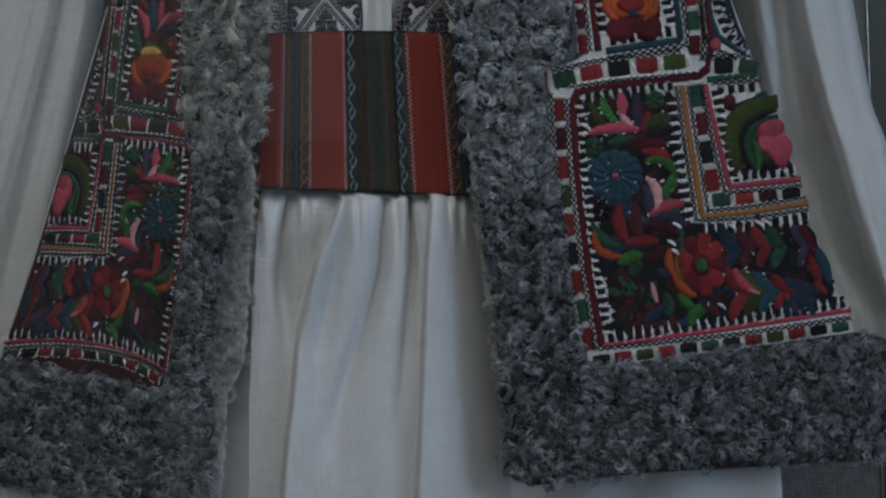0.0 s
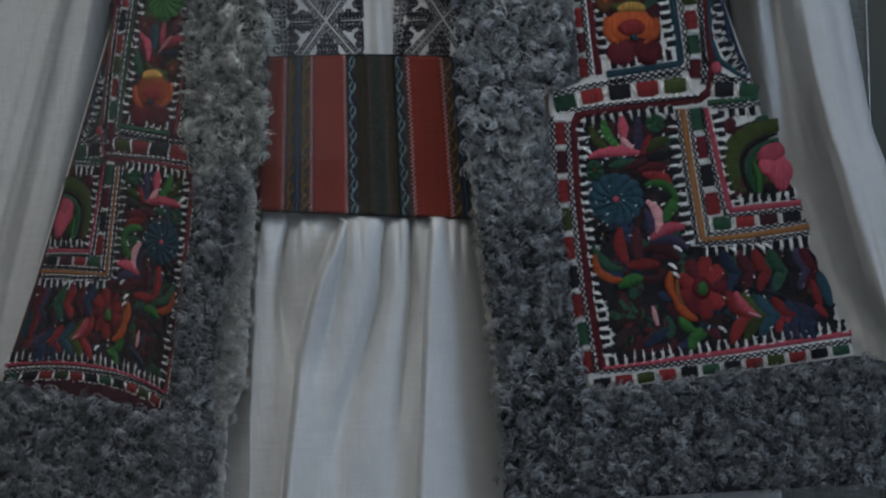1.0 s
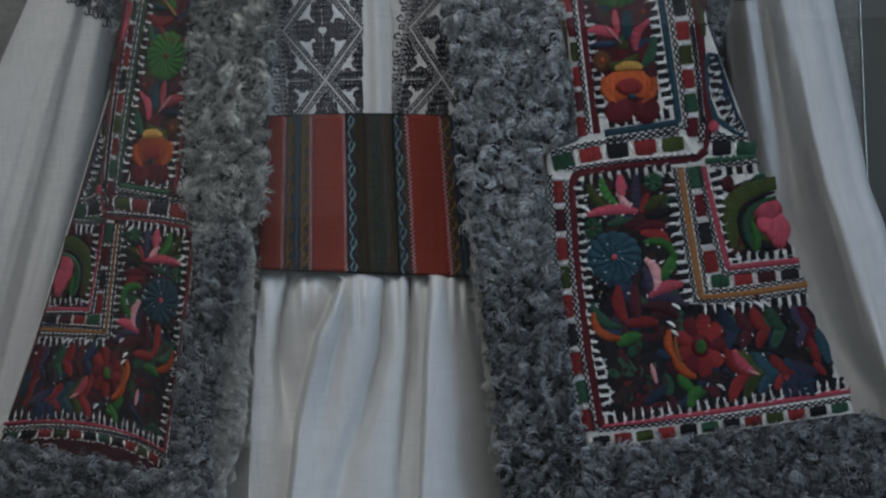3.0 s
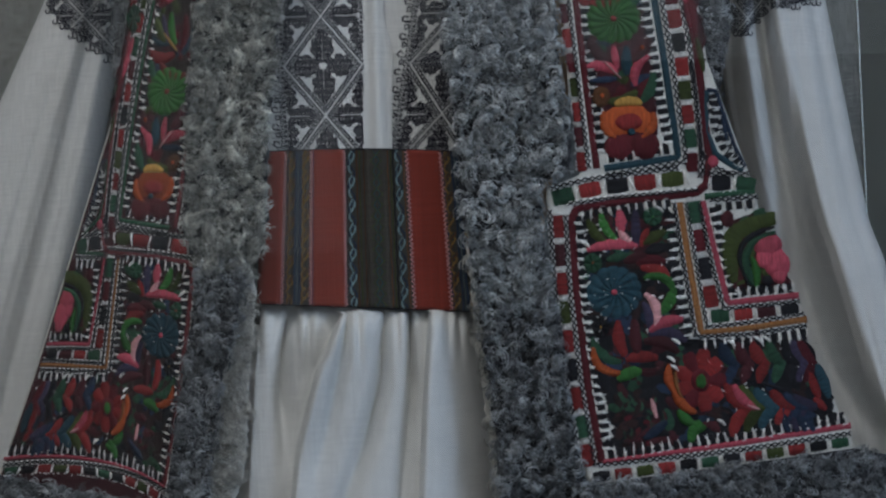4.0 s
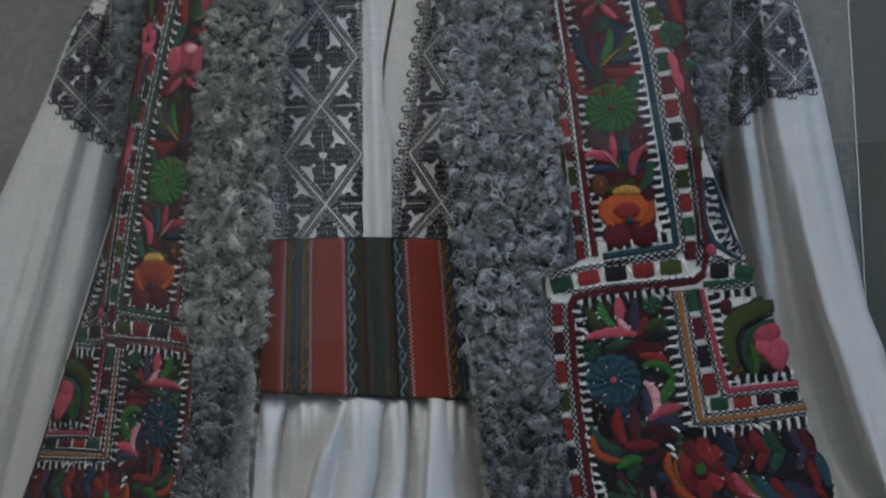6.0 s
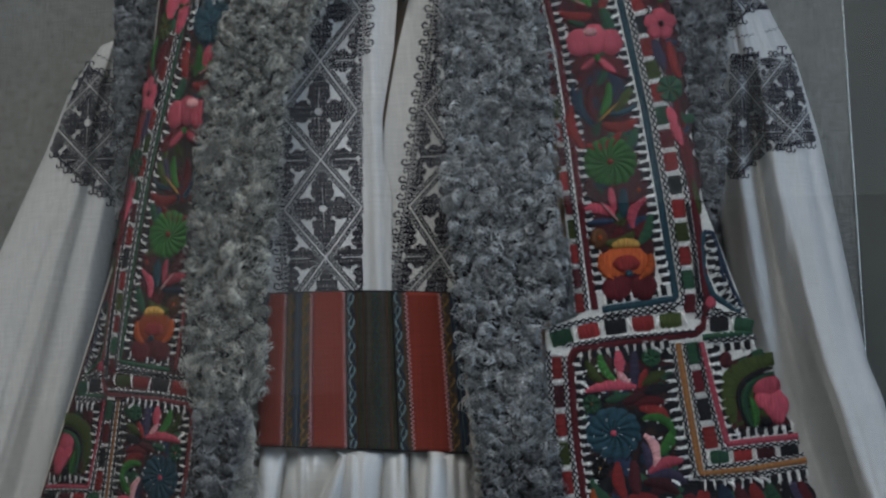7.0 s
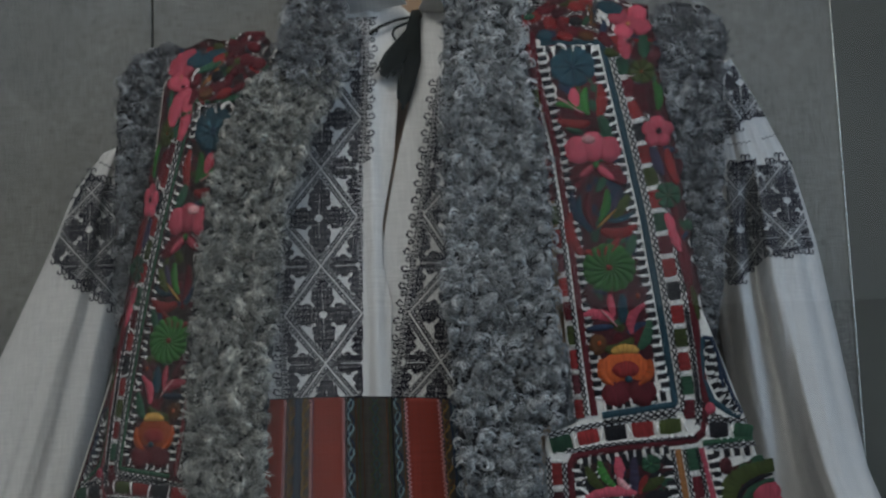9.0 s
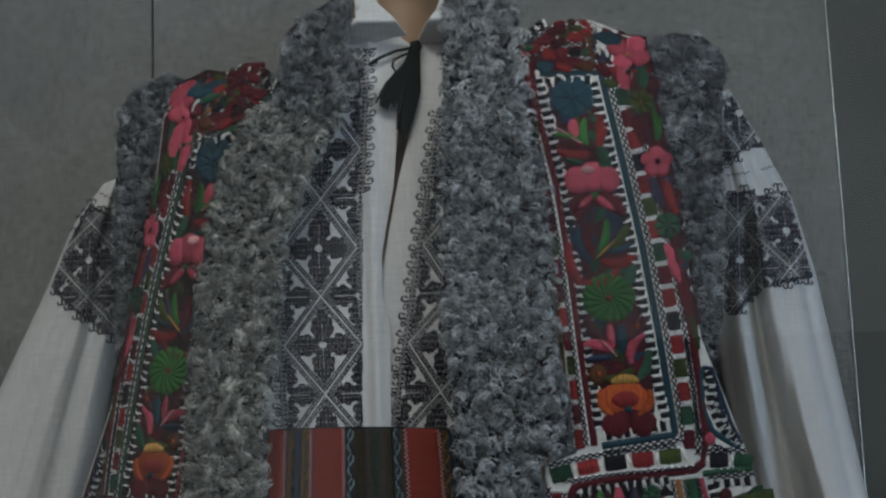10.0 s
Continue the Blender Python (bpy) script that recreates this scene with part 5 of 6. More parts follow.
# ---- fur ----
def fur(outline, depth, count, seed, size=0.0065, tall=0.010, material=None, strands=4, name="curly_wool", down=0.0):
    """Locks of curled wool rooted all over an outline, each a few tapering strands that wind the same way."""
    rng = np.random.default_rng(seed)
    zs = rows_of(outline, 0.002)
    lr = spans(outline, zs)
    wide = np.nan_to_num(lr[:, 1] - lr[:, 0])
    row = rng.choice(len(zs), count, p=wide / wide.sum())
    x0 = lr[row, 0] + rng.random(count) * wide[row]
    z0 = zs[row] + rng.normal(0, 0.001, count)
    flow = np.array([noise.noise((x * 45, z * 45, 3.0 + seed)) + 0.5 * noise.noise((x * 120, z * 120, 9.0)) for x, z in zip(x0, z0)])
    tone = np.array([noise.noise((x * 70, z * 70, 20.0 + seed)) for x, z in zip(x0, z0)]) * 0.5 + 0.36 + np.abs(rng.normal(0, 0.28, count))
    lock = np.repeat(np.arange(count), strands)
    n, seg, side = len(lock), 7, 3
    a0 = (flow * 5.0 + rng.normal(0, 0.7, count))[lock] + rng.normal(0, 0.25, n) - 1.2
    spin = (np.where(flow + rng.normal(0, 0.25, count) > 0, 1, -1) * rng.uniform(0.18, 0.72, count))[lock] * 2 * np.pi * rng.uniform(0.8, 1.2, n)
    r0 = rng.uniform(0.4, 1.35, count)[lock] * size * rng.uniform(0.65, 1.2, n)
    t = np.linspace(0, 1, seg)[None]
    ang = a0[:, None] + spin[:, None] * t
    rad = r0[:, None] * (1 - 0.6 * t)
    cx, cz = x0[lock] + rng.normal(0, 0.0017, n), z0[lock] + rng.normal(0, 0.0017, n)
    px = cx[:, None] + rad * np.cos(ang)
    pz = cz[:, None] + rad * np.sin(ang) - (0.3 + down) * r0[:, None] * t
    top = rng.uniform(0.15, 1.15, count)[lock][:, None] * tall
    ph = top * np.sin(np.pi * (0.1 + 0.75 * t)) + rng.normal(0, 0.0008, (n, 1))
    thick = rng.uniform(0.00034, 0.00074, n)[:, None] * (1.15 - 0.8 * t)
    dx, dz = -np.sin(ang), np.cos(ang)
    v = []
    for k in range(side):
        c, s = math.cos(2 * math.pi * k / side), math.sin(2 * math.pi * k / side)
        xx, zz = px + thick * c * dz, pz - thick * c * dx
        v.append(drape(xx, zz, depth(xx, zz) - ph - thick * s))
    v = np.stack(v, 2).reshape(-1, 3)
    i = np.arange(n)[:, None, None] * seg * side + np.arange(seg - 1)[None, :, None] * side
    k = np.arange(side)[None, None]
    k2 = (k + 1) % side
    f = np.stack([i + k, i + k2, i + side + k2, i + side + k], -1).reshape(-1, 4)
    uv = np.stack([np.repeat((tone[lock] + rng.normal(0, 0.06, n)).clip(0.01, 0.99), seg * side), np.tile(np.repeat(t[0], side), n)], 1)
    ob = link_mesh(name, v, f, material or GREY_WOOL, vest, uv=uv)
    ob["kind"] = "stuff"
    return ob


def fur_part(outline, density, seed, depth=vest_depth, size=0.0050, tall=0.010, material=None, down=0.0):
    sheet("pelt", outline, lambda x, z, q: depth(x, z) + 0.001, PELT, vest, nx=40, step=0.005, thick=0.004, wob=0.004)
    pts = np.array(outline)
    area = 0.5 * abs(np.sum(pts[:, 0] * np.roll(pts[:, 1], -1) - pts[:, 1] * np.roll(pts[:, 0], -1)))
    fur(outline, depth, int(area * density), seed, size, tall, material, strands=5, down=down)


def edge_depth(x, z, q=0):
    return vest_depth(x, z) - 0.004


COLLAR_L = [(-0.1490, 1.6640), (-0.1480, 1.7000), (-0.1365, 1.7380), (-0.1111, 1.7560), (-0.0910, 1.7690), (-0.0800, 1.7640), (-0.0800, 1.7416), (-0.0910, 1.7240), (-0.0740, 1.7080), (-0.0680, 1.6968), (-0.0770, 1.6790), (-0.0890, 1.6580)]
LAPEL_L = [(-0.1530, 1.6740), (-0.0790, 1.6790), (-0.0867, 1.6643), (-0.1166, 1.6082), (-0.1438, 1.5396), (-0.1529, 1.4455), (-0.1608, 1.3943), (-0.1649, 1.3034), (-0.1667, 1.2761),
           (-0.1840, 1.2630), (-0.1920, 1.2143), (-0.2060, 1.1699), (-0.2140, 1.1155), (-0.2210, 1.0710), (-0.2310, 0.9562), (-0.235, 0.93), (-0.27, 0.93), (-0.2594, 1.0476), (-0.2451, 1.1466), (-0.2292, 1.2307),
           (-0.2283, 1.2645), (-0.2373, 1.2957), (-0.2339, 1.3968), (-0.2232, 1.5002), (-0.2038, 1.6006), (-0.1761, 1.6593), (-0.1557, 1.6860)]
HEM_L = [(-0.4349, 1.0916), (-0.4052, 1.0847), (-0.3310, 1.0676), (-0.2568, 1.0515), (-0.2169, 1.0538), (-0.2239, 0.9473), (-0.3095, 0.9473), (-0.4081, 0.9775), (-0.4377, 0.9883)]
LAPEL_R = [(0.0175, 1.7857), (0.0601, 1.7841), (0.0773, 1.7497), (0.0800, 1.6827), (0.0965, 1.5681), (0.0980, 1.4364), (0.1060, 1.3541), (0.1035, 1.3380), (0.0800, 1.3270), (0.0765, 1.3033), (0.0825, 1.2360),
           (0.0945, 1.1561), (0.1025, 1.0863), (0.1110, 1.0563), (0.1083, 0.9648), (0.0560, 0.9599), (0.0355, 0.9684), (0.0351, 1.0388), (0.0299, 1.1283), (0.0245, 1.1782), (0.0185, 1.2430), (0.0072, 1.3131),
           (0.0061, 1.3884), (-0.0013, 1.4401), (0.0044, 1.6527), (0.0092, 1.7634)]
HEM_R = [(0.1063, 1.0605), (0.2406, 1.0734), (0.3461, 1.0851), (0.3746, 1.0783), (0.4140, 1.0722), (0.4109, 0.9781), (0.3701, 0.9734), (0.2724, 0.9822), (0.1879, 0.9738), (0.1033, 0.9634)]
ARM_L = [(-0.2958, 1.6637), (-0.2812, 1.6851), (-0.2495, 1.6977), (-0.2258, 1.6886), (-0.2402, 1.6589), (-0.2476, 1.6076), (-0.2576, 1.5383), (-0.2746, 1.4654), (-0.2950, 1.4195), (-0.2986, 1.5558)]
ARM_R = [(0.1990, 1.7145), (0.2216, 1.7209), (0.2479, 1.7177), (0.2676, 1.6954), (0.2602, 1.6162), (0.2503, 1.4519), (0.2388, 1.4007), (0.2306, 1.4319), (0.2194, 1.5478), (0.2045, 1.6455)]
DENSITY = 72000
fur_part(LAPEL_L[:10] + [(-0.1797, 1.2566), (-0.2289, 1.2581)] + LAPEL_L[21:-1], 1.3 * DENSITY, 1, edge_depth, 0.0047, 0.012, PALE_GREY_WOOL, 0.7)
fur_part(COLLAR_L, DENSITY, 14, lambda x, z, q=0: edge_depth(x, z) - 0.006, 0.0066, 0.014, GREY_WOOL)
fur_part([(-0.1808, 1.2690)] + LAPEL_L[10:21] + [(-0.2286, 1.2705)], DENSITY, 7, edge_depth)
for seed, outline in ((8, [(-0.1850, 1.2631), (-0.1770, 1.2538), (-0.1760, 1.2288), (-0.1820, 1.1792), (-0.1860, 1.1147), (-0.1910, 1.0751), (-0.2060, 1.0459), (-0.2140, 0.9558), (-0.215, 0.93), (-0.245, 0.93), (-0.2390, 0.9562), (-0.2290, 1.0710), (-0.2210, 1.1154), (-0.2120, 1.1698), (-0.1990, 1.2044)]),
                      (9, [(0.0114, 1.2731), (0.0215, 1.2429), (0.0264, 1.1781), (0.0329, 1.1283), (0.0381, 1.0387), (0.0312, 1.0389), (0.0246, 1.1186), (0.0185, 1.1784), (0.0135, 1.2432)]),
                      (10, [(-0.1216, 1.6192), (-0.1183, 1.6029), (-0.1303, 1.5711), (-0.1439, 1.5343), (-0.1462, 1.5503), (-0.1324, 1.6034)])):
    sheet("pelt_edge", outline, lambda x, z, q: vest_depth(x, z) + 0.012, LEATHER, vest, nx=16, step=0.004, thick=0.003, wob=0.003)
    pts = np.array(outline)
    area = 0.5 * abs(np.sum(pts[:, 0] * np.roll(pts[:, 1], -1) - pts[:, 1] * np.roll(pts[:, 0], -1)))
    fur(outline, lambda x, z: vest_depth(x, z) + 0.002, int(area * 60000), seed, 0.006, 0.007, FRINGE)
fur_part(HEM_L, DENSITY, 2, edge_depth)
fur_part(LAPEL_R[:11] + [(0.0901, 1.2110), (0.0215, 1.2131)] + LAPEL_R[20:], DENSITY, 3, edge_depth, 0.0058, 0.012, MID_GREY_WOOL)
fur_part([(0.0893, 1.2185)] + LAPEL_R[11:20] + [(0.0208, 1.2206)], DENSITY, 13, edge_depth, 0.0054, 0.012)
fur_part(HEM_R, DENSITY, 4, edge_depth)
fur_part(ARM_L, DENSITY, 5, lambda x, z, q=0: vest_depth(x, z) + 0.012)
fur_part(ARM_R, DENSITY, 6, lambda x, z, q=0: vest_depth(x, z) + 0.012)

# ---- mannequin ----
bm = bmesh.new()
rings = [(1.80, 0.045, 0.052), (1.76, 0.047, 0.054), (1.72, 0.055, 0.058), (1.69, 0.085, 0.07), (1.62, 0.16, 0.085), (1.5, 0.165, 0.09), (1.3, 0.12, 0.07), (1.1, 0.10, 0.05), (0.95, 0.09, 0.04)]
loops = []
for z, a, b in rings:
    loops.append([bm.verts.new((-0.035 + a * math.cos(u), 0.055 + b * math.sin(u) + 0.02 * (z > 1.65), z)) for u in [2 * math.pi * i / 32 for i in range(32)]])
for lo, hi in zip(loops, loops[1:]):
    for i in range(32):
        bm.faces.new((lo[i], lo[(i + 1) % 32], hi[(i + 1) % 32], hi[i]))
bm.faces.new(loops[0])
bm.faces.new(loops[-1][::-1])
for f in bm.faces:
    f.smooth = True
torso = part("mannequin", bm, SKIN, None)
tagged(torso, "headless tan mannequin torso wearing the costume", "mannequin")
stand = box("mannequin_stand", -0.06, -0.01, 0.03, 0.08, 0.35, 0.95, DARK_WOOD)
tagged(stand, "dark wooden pole stand under the mannequin", "stand")

# ---- blackwork on the blouse ----
def motif(u, v, half=66.0, period=172.0, hooks=(True, True)):
    """True where the counted pattern has a dark stitch: diamonds in dotted lines, lobed crosses, a ladder edge and hooks."""
    w = v % period
    tri = 1 - abs(2 * w / period - 1)
    a = abs(u)
    i, j = int(round(u / CELL)), int(round(v / CELL))
    if a > half + 1:
        if a <= half + 11:
            return (j % 2 == 0) if 4.0 < a - half < 8.0 else j % 4 != 0
        if not hooks[0 if u < 0 else 1] or a > half + 28:
            return False
        k, r = v % 30, a - half - 11
        curl = abs(math.hypot(r - 8, k - 9) - 4.6) < 1.4 and not (r < 9 and k > 9)
        return curl or (abs(k - 14) < 1.6 and r < 9) or (abs(math.hypot(r - 4, k - 23) - 3.5) < 1.6)
    inside = a < half * tri
    d = abs(a - half * tri) * 0.79
    if d < 9.9:
        return False
    p, q = (a, abs(w - period / 2)) if inside else (half - a, min(w, period - w))
    big, small = max(p, q), min(p, q)
    if math.hypot(p, q) < 6.5 or (small < 1.1 and j % 2 == 0 and big < 40):
        return False
    arms = (small < 13 and big < 38) or math.hypot(big - 27, small - 12) < 8.5 or math.hypot(big - 41, small - 9) < 9.5
    tips = (small < 8 and big < 75) or math.hypot(big - 56, small - 6) < 6
    return (arms or tips) and not (i % 3 == 0 and j % 5 == 0)


CELL = 2.1


def blackwork(name, depth, parent, clip, axis, v0, v1, hooks=(True, True), half=66.0, lift=0.0012, period=172.0, phase=527.0):
    """Counted stitches as small raised pyramids along axis(v), a middle line in the flat pattern."""
    xs, zs = [], []
    for v in np.arange(v0, v1, CELL):
        cx, cz = axis(v)
        for u in np.arange(-half - 28.6, half + 29, CELL):
            if motif(u, v - phase, half, period, hooks):
                xs.append(cx + u * 0.00053)
                zs.append(cz)
    # dashed threads along the sides of the diamonds
    for v in np.arange(v0, v1, 2.9):
        cx, cz = axis(v)
        run = half * (1 - abs(2 * ((v - phase) % period) / period - 1))
        for shift in (-10.4, -8.6, -4.6, -2.9, 2.9, 4.6, 8.6, 10.4) + ((-6.6, 6.6) if int(v / 2.9) % 2 else ()):
            if 0 < run + shift < half:
                xs += [cx + (run + shift) * 0.00053, cx - (run + shift) * 0.00053]
                zs += [cz, cz]
    xs, zs = np.array(xs), np.array(zs)
    ends = spans(clip, zs)
    ok = (xs > ends[:, 0]) & (xs < ends[:, 1])
    xs, zs = xs[ok], zs[ok]
    rng = np.random.default_rng(len(xs))
    r = 0.00056 * rng.uniform(0.85, 1.1, len(xs))
    pts = []
    for dx, dz, h in ((-0.86, -1.1, 0.0), (0.86, -1.1, 0.0), (0.86, 1.1, 0.0), (-0.86, 1.1, 0.0), (0, 0, 0.0005)):
        x, z = xs + dx * r, zs + dz * r
        pts.append(drape(x, z, depth(x, z) - lift - h))
    v = np.stack(pts, 1).reshape(-1, 3)
    b = np.arange(len(xs))[:, None] * 5
    f = np.concatenate([b + np.array([[k, (k + 1) % 4, 4]]) for k in range(4)])
    ob = link_mesh(name, v, f, BLACK_STITCH, parent, smooth=False)
    ob["kind"] = "stuff"


def line_of(a, b, va, vb):
    """A straight middle line through a at va and b at vb."""
    return lambda v: (a[0] + (b[0] - a[0]) * (v - va) / (vb - va), a[1] + (b[1] - a[1]) * (v - va) / (vb - va))


def breast_depth(x, z):
    return chemise_depth(x, z) - fold(x, -0.0634, 0.006, 0.005)


low, high = line_of((-0.1135, 1.5279), (-0.1098, 1.3823), 440, 720), line_of((-0.1025, 1.7117), (-0.1135, 1.5279), 100, 440)
blackwork("blackwork_band", breast_depth, chemise, [(-0.1195, 1.7346), (-0.0544, 1.7322), (-0.0583, 1.5846), (-0.0720, 1.5770), (-0.0774, 1.3582), (-0.1719, 1.3616), (-0.1689, 1.6047)],
          lambda v: low(v) if v > 440 else high(v), 90, 762)
blackwork("blackwork_band", lambda x, z: chemise_depth(x, z) + 0.004 - fold(x, -0.0246, 0.012, 0.003), chemise,
          [(-0.0395, 1.6598), (0.0287, 1.6573), (0.0174, 1.3534), (-0.0532, 1.3559)], line_of((0.0338, 1.6244), (0.0012, 1.4374), 250, 605), 190, 766, phase=519.0)
blackwork("blackwork_cuff_band", sleeve_a, chemise, [(-0.3226, 1.5780), (-0.2939, 1.5556), (-0.2941, 1.4479), (-0.3064, 1.4587), (-0.3321, 1.4752), (-0.3571, 1.5023), (-0.3405, 1.5440)],
          line_of((-0.3200, 1.5833), (-0.3268, 1.4516), 350, 600), 350, 610, half=60.0, period=130.0)
blackwork("blackwork_cuff_band", sleeve_b, chemise, [(0.2890, 1.5640), (0.3197, 1.5592), (0.3347, 1.4845), (0.2890, 1.4760), (0.2880, 1.5238)],
          line_of((0.3123, 1.5712), (0.3155, 1.4757), 330, 510), 330, 512, half=58.0, period=130.0, phase=345.0)
blackwork("blackwork_cuff_band", sleeve_b, chemise, [(0.2615, 1.5650), (0.2880, 1.5695), (0.2880, 1.4743), (0.2615, 1.4515), (0.2517, 1.4571)],
          line_of((0.2724, 1.5726), (0.2677, 1.4513), 330, 560), 330, 560, half=52.0, period=130.0)
blackwork("blackwork_shoulder_band", sleeve_b, chemise, [(0.2664, 1.6624), (0.2735, 1.6583), (0.2994, 1.6083), (0.2857, 1.6153), (0.2716, 1.5996), (0.2588, 1.5946)],
          line_of((0.2787, 1.6647), (0.2775, 1.5940), 160, 290), 160, 290, half=48.0, period=130.0)



def hook_row(line, depth, pitch=17.0, down=1):
    """A row of little double curls hanging from a line, and a stitched bar along it."""
    p = np.array(line)
    run = np.r_[0, np.cumsum(np.linalg.norm(np.diff(p, axis=0), axis=1))]
    out = []
    n = max(2, int(run[-1] / (pitch * U)))
    for i in range(n):
        s0 = (i + 0.5) / n * run[-1]
        c = np.array([np.interp(s0, run, p[:, 0]), np.interp(s0, run, p[:, 1])])
        stem = 4 + 5 * (i % 2)
        out.append(ribbon(np.array([c, c - (0, down * stem * U)]), 3 * U, 0.0004, depth, 0.0012))
        for side in (-1, 1):
            a = np.linspace(-0.4, 4.2, 12)
            r = np.linspace(4.6, 2.6, 12) * U
            out.append(ribbon(np.stack([c[0] + side * (4.6 * U - r * np.cos(a)), c[1] - down * (stem * U + r * np.sin(a))], 1), 2.4 * U, 0.0004, depth, 0.0012))
    for shift in (0.0, 3.4):
        m = int(run[-1] / (3.6 * U))
        for i in range(m):
            s0 = np.array([i + 0.1, i + 0.85]) / m * run[-1]
            out.append(ribbon(np.stack([np.interp(s0, run, p[:, 0]), np.interp(s0, run, p[:, 1]) + shift * U * down], 1), 2.4 * U, 0.0004, depth, 0.0012))
    bundle("hook_stitch_row", out, BLACK_STITCH, chemise)


for line, depth, down in (
    ([(0.2974, 1.4805), (0.3150, 1.4820), (0.3348, 1.4855)], sleeve_b, 1), ([(0.2538, 1.4581), (0.2644, 1.4556), (0.2793, 1.4718)], sleeve_b, 1),
    ([(-0.3570, 1.5007), (-0.3399, 1.4807), (-0.3218, 1.4670), (-0.2987, 1.4506)], sleeve_a, 1), ([(0.2962, 1.5637), (0.3089, 1.5670), (0.3197, 1.5592)], sleeve_b, -1),
    ([(0.2608, 1.5623), (0.2840, 1.5679)], sleeve_b, -1), ([(0.2599, 1.5957), (0.2715, 1.5985), (0.2857, 1.6142)], sleeve_b, 1), ([(-0.3379, 1.5465), (-0.3226, 1.5753), (-0.2991, 1.5638)], sleeve_a, -1),
):
    hook_row(line, depth, 17.0, down)
dashes = []
for (xa, za), (xb, zb), depth in (((0.2621, 1.5827), (0.2842, 1.5851), sleeve_b), ((0.2942, 1.5869), (0.3101, 1.5917), sleeve_b), ((-0.3164, 1.5885), (-0.2976, 1.5782), sleeve_a)):
    for i in range(9):
        t = np.array([i + 0.15, i + 0.8]) / 9
        dashes.append(ribbon(np.stack([xa + (xb - xa) * t, za + (zb - za) * t + 0.0006 * (-1) ** i], 1), 2.4 * U, 0.0004, depth, 0.0012))
bundle("dash_stitch", dashes, BLACK_STITCH, chemise)

# ---- collar, cord and tassels ----
def collar_depth(x, z, q=0):
    """The fold of the collar stands out; below it the cloth turns down and back."""
    d = z - 1.7445
    return chemise_depth(x, z) - 0.055 + np.where(d < 0, -2.4 * d, 0.5 * d)


sheet("collar", [(-0.0874, 1.7275), (-0.0742, 1.7449), (-0.0754, 1.7640), (-0.0725, 1.7851), (-0.0565, 1.7845), (-0.0536, 1.7615), (-0.0381, 1.7458), (-0.0259, 1.7275), (-0.0376, 1.7285), (-0.0641, 1.7207), (-0.0829, 1.7129)],
      collar_depth, LINEN, chemise, "white linen collar folded down at the throat", nx=40, step=0.002, thick=0.0015)
sheet("collar", [(-0.0177, 1.7205), (-0.0097, 1.7392), (0.0014, 1.7527), (0.0116, 1.7820), (0.0209, 1.7818), (0.0209, 1.7381), (0.0118, 1.7150), (-0.0059, 1.7214)],
      collar_depth, LINEN, chemise, nx=24, step=0.002, thick=0.0015)


def strand(name, pts, widths, material, parent, depth):
    """A round tapering cord through flat points with a radius at each."""
    p = np.array(pts)
    n = 24
    t = np.linspace(0, len(p) - 1, n)
    sx, sz, sr = (np.interp(t, np.arange(len(p)), c) for c in (p[:, 0], p[:, 1], np.array(widths)))
    d = np.gradient(np.stack([sx, sz], 1), axis=0)
    d /= np.linalg.norm(d, axis=1)[:, None]
    v = []
    for k in range(10):
        a = 2 * math.pi * k / 10
        x, z = sx - d[:, 1] * sr * math.cos(a), sz + d[:, 0] * sr * math.cos(a)
        v.append(drape(x, z, depth(x, z) - sr * math.sin(a)))
    v = np.stack(v, 1).reshape(-1, 3)
    f = [(10 * i + k, 10 * i + (k + 1) % 10, 10 * i + 10 + (k + 1) % 10, 10 * i + 10 + k) for i in range(n - 1) for k in range(10)]
    f += [tuple(range(10)), tuple(range(10 * n - 10, 10 * n))[::-1]]
    return link_mesh(name, v, f, material, parent)


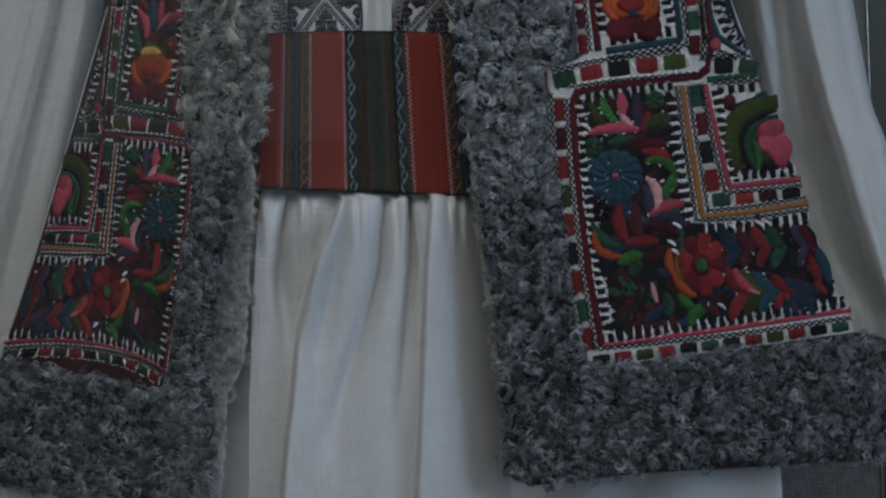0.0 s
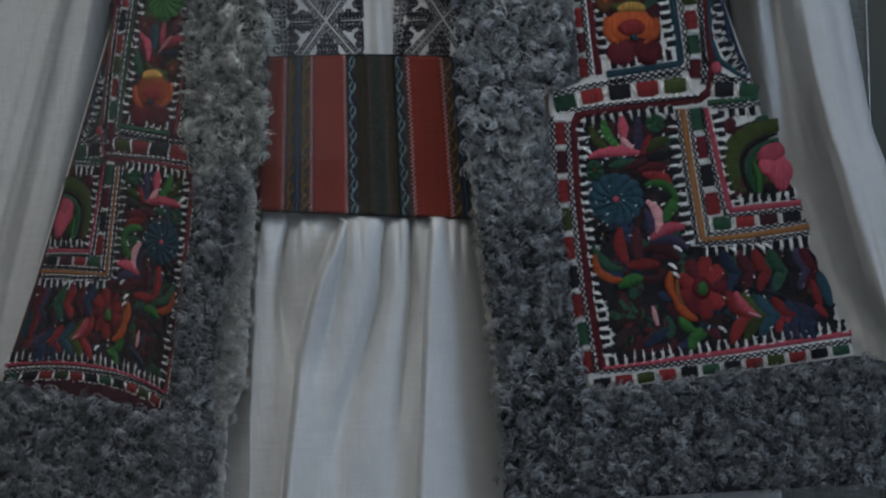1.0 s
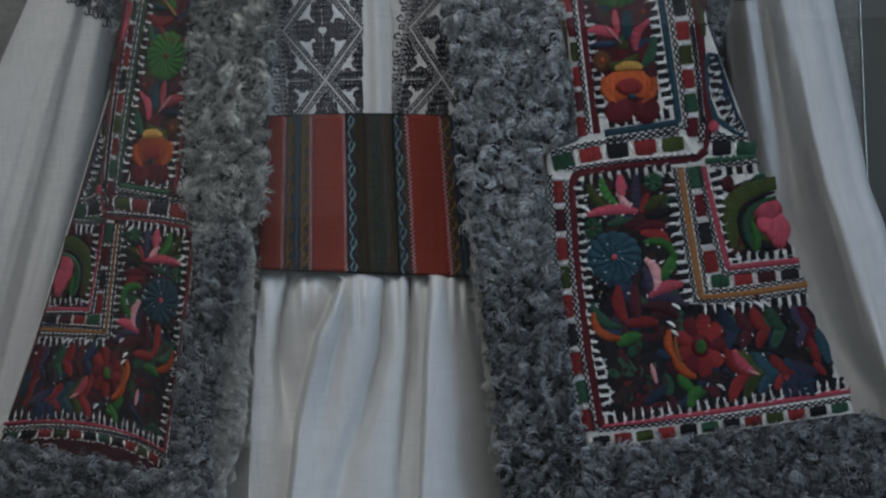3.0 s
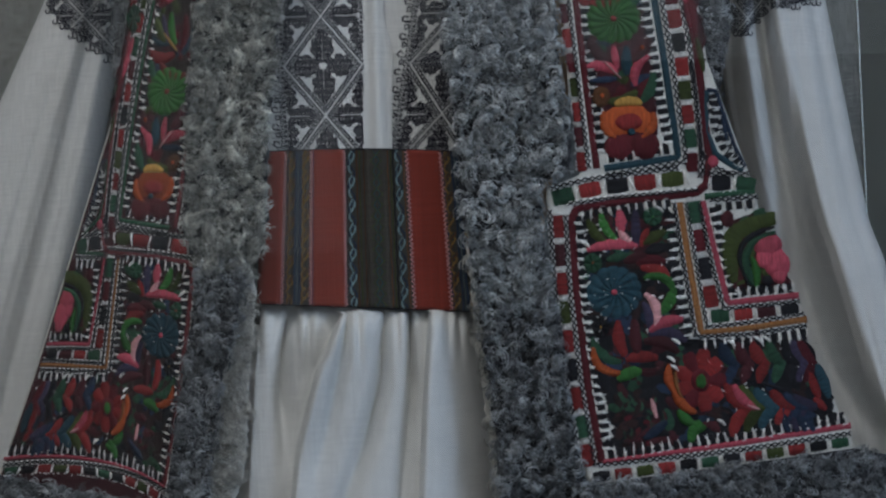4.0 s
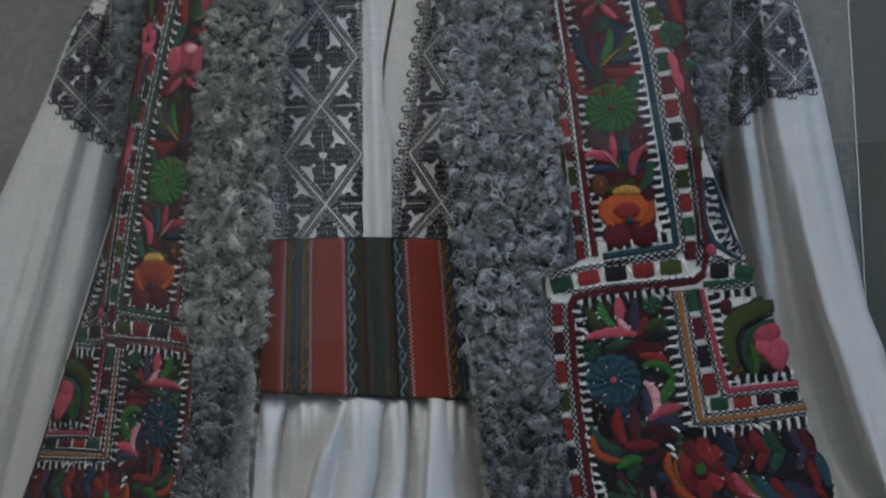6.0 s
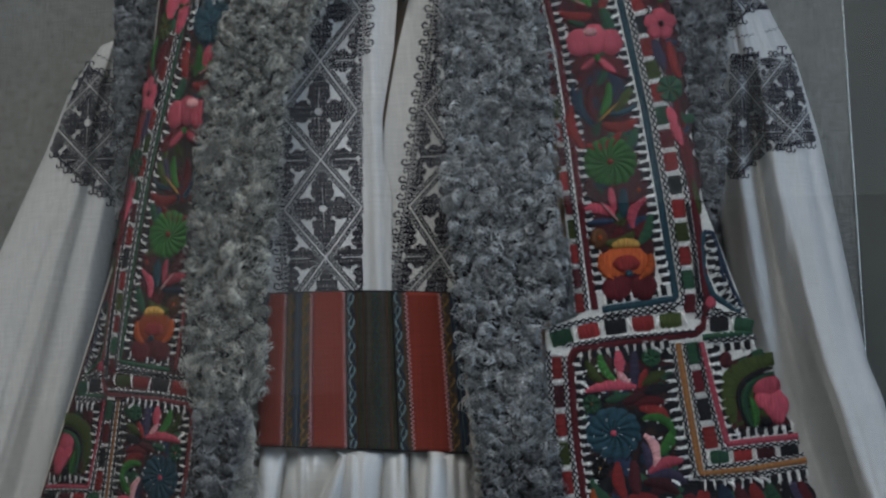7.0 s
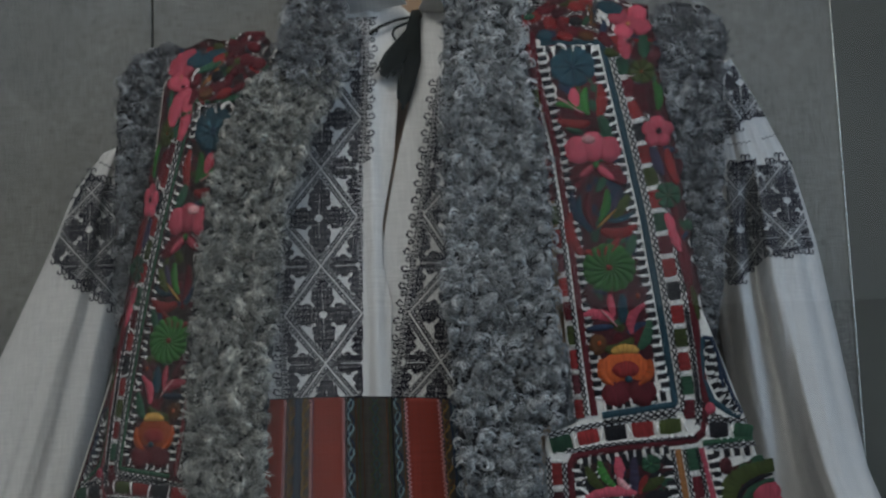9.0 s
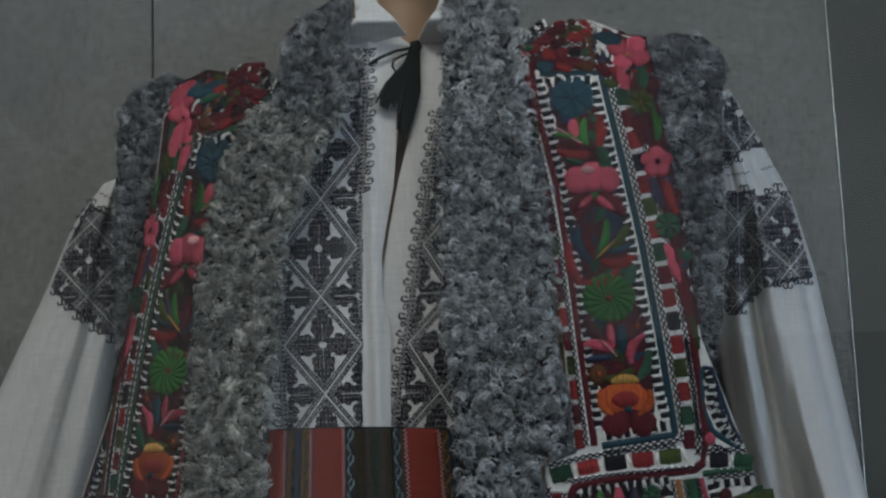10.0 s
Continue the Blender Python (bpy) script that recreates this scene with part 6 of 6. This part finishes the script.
tie = thing("tassel_tie", "black wool cord tied at the collar with two tassels", "tassel")
tie_depth = lambda x, z: chemise_depth(x, z) - 0.010  # noqa: E731
def tassel(line, spread, count, seed, depth):
    """A bunch of fine wool ends that hangs from its first point."""
    rng = np.random.default_rng(seed)
    p = np.array(line)
    d = (p[-1] - p[0]) / np.linalg.norm(p[-1] - p[0])
    n = np.array([-d[1], d[0]])
    pieces = []
    for i in range(count):
        k, h = rng.normal(0, 0.45), rng.uniform(-1, 1)
        t = np.linspace(0, 1, len(p))[:, None]
        pts = p + n * k * np.array(spread)[:, None] + d * rng.normal(0, 0.004) * t**2 + rng.normal(0, 0.0006, p.shape)
        pieces.append((pts, 0.0011, h))
    vs, fs, off_n = [], [], 0
    for pts, r, h in pieces:
        v, f = ribbon(pts, 2 * r, r, depth, 0.001 + 0.004 * (h + 1) / 2)
        vs.append(v)
        fs += [tuple(off_n + q for q in face) for face in f]
        off_n += len(v)
    return link_mesh("tassel", np.concatenate(vs), fs, CORD, tie)


tassel([(-0.0203, 1.7187), (-0.0245, 1.7022), (-0.0323, 1.6892), (-0.0400, 1.6774), (-0.0477, 1.6656)], [0.002, 0.004, 0.006, 0.008, 0.008], 90, 1, tie_depth)
tassel([(-0.0187, 1.7186), (-0.0210, 1.6976), (-0.0253, 1.6758), (-0.0291, 1.6567), (-0.0327, 1.6399)], [0.002, 0.004, 0.006, 0.006, 0.004], 90, 2, lambda x, z: chemise_depth(x, z) - 0.007)
strand("knot", [(-0.0197, 1.7231), (-0.0188, 1.7175), (-0.0205, 1.7120)], [0.004, 0.006, 0.004], CORD, tie, tie_depth)
strand("cord", [(-0.0204, 1.7165), (-0.0379, 1.7138), (-0.0529, 1.7077), (-0.0626, 1.7014)], [0.0016, 0.0014, 0.0016, 0.002], CORD, tie, tie_depth)
strand("cord", [(-0.0205, 1.7131), (-0.0317, 1.7091), (-0.0398, 1.7050), (-0.0415, 1.6995), (-0.0385, 1.6939)], [0.0013, 0.0012, 0.0012, 0.0012, 0.001], CORD, tie, tie_depth)
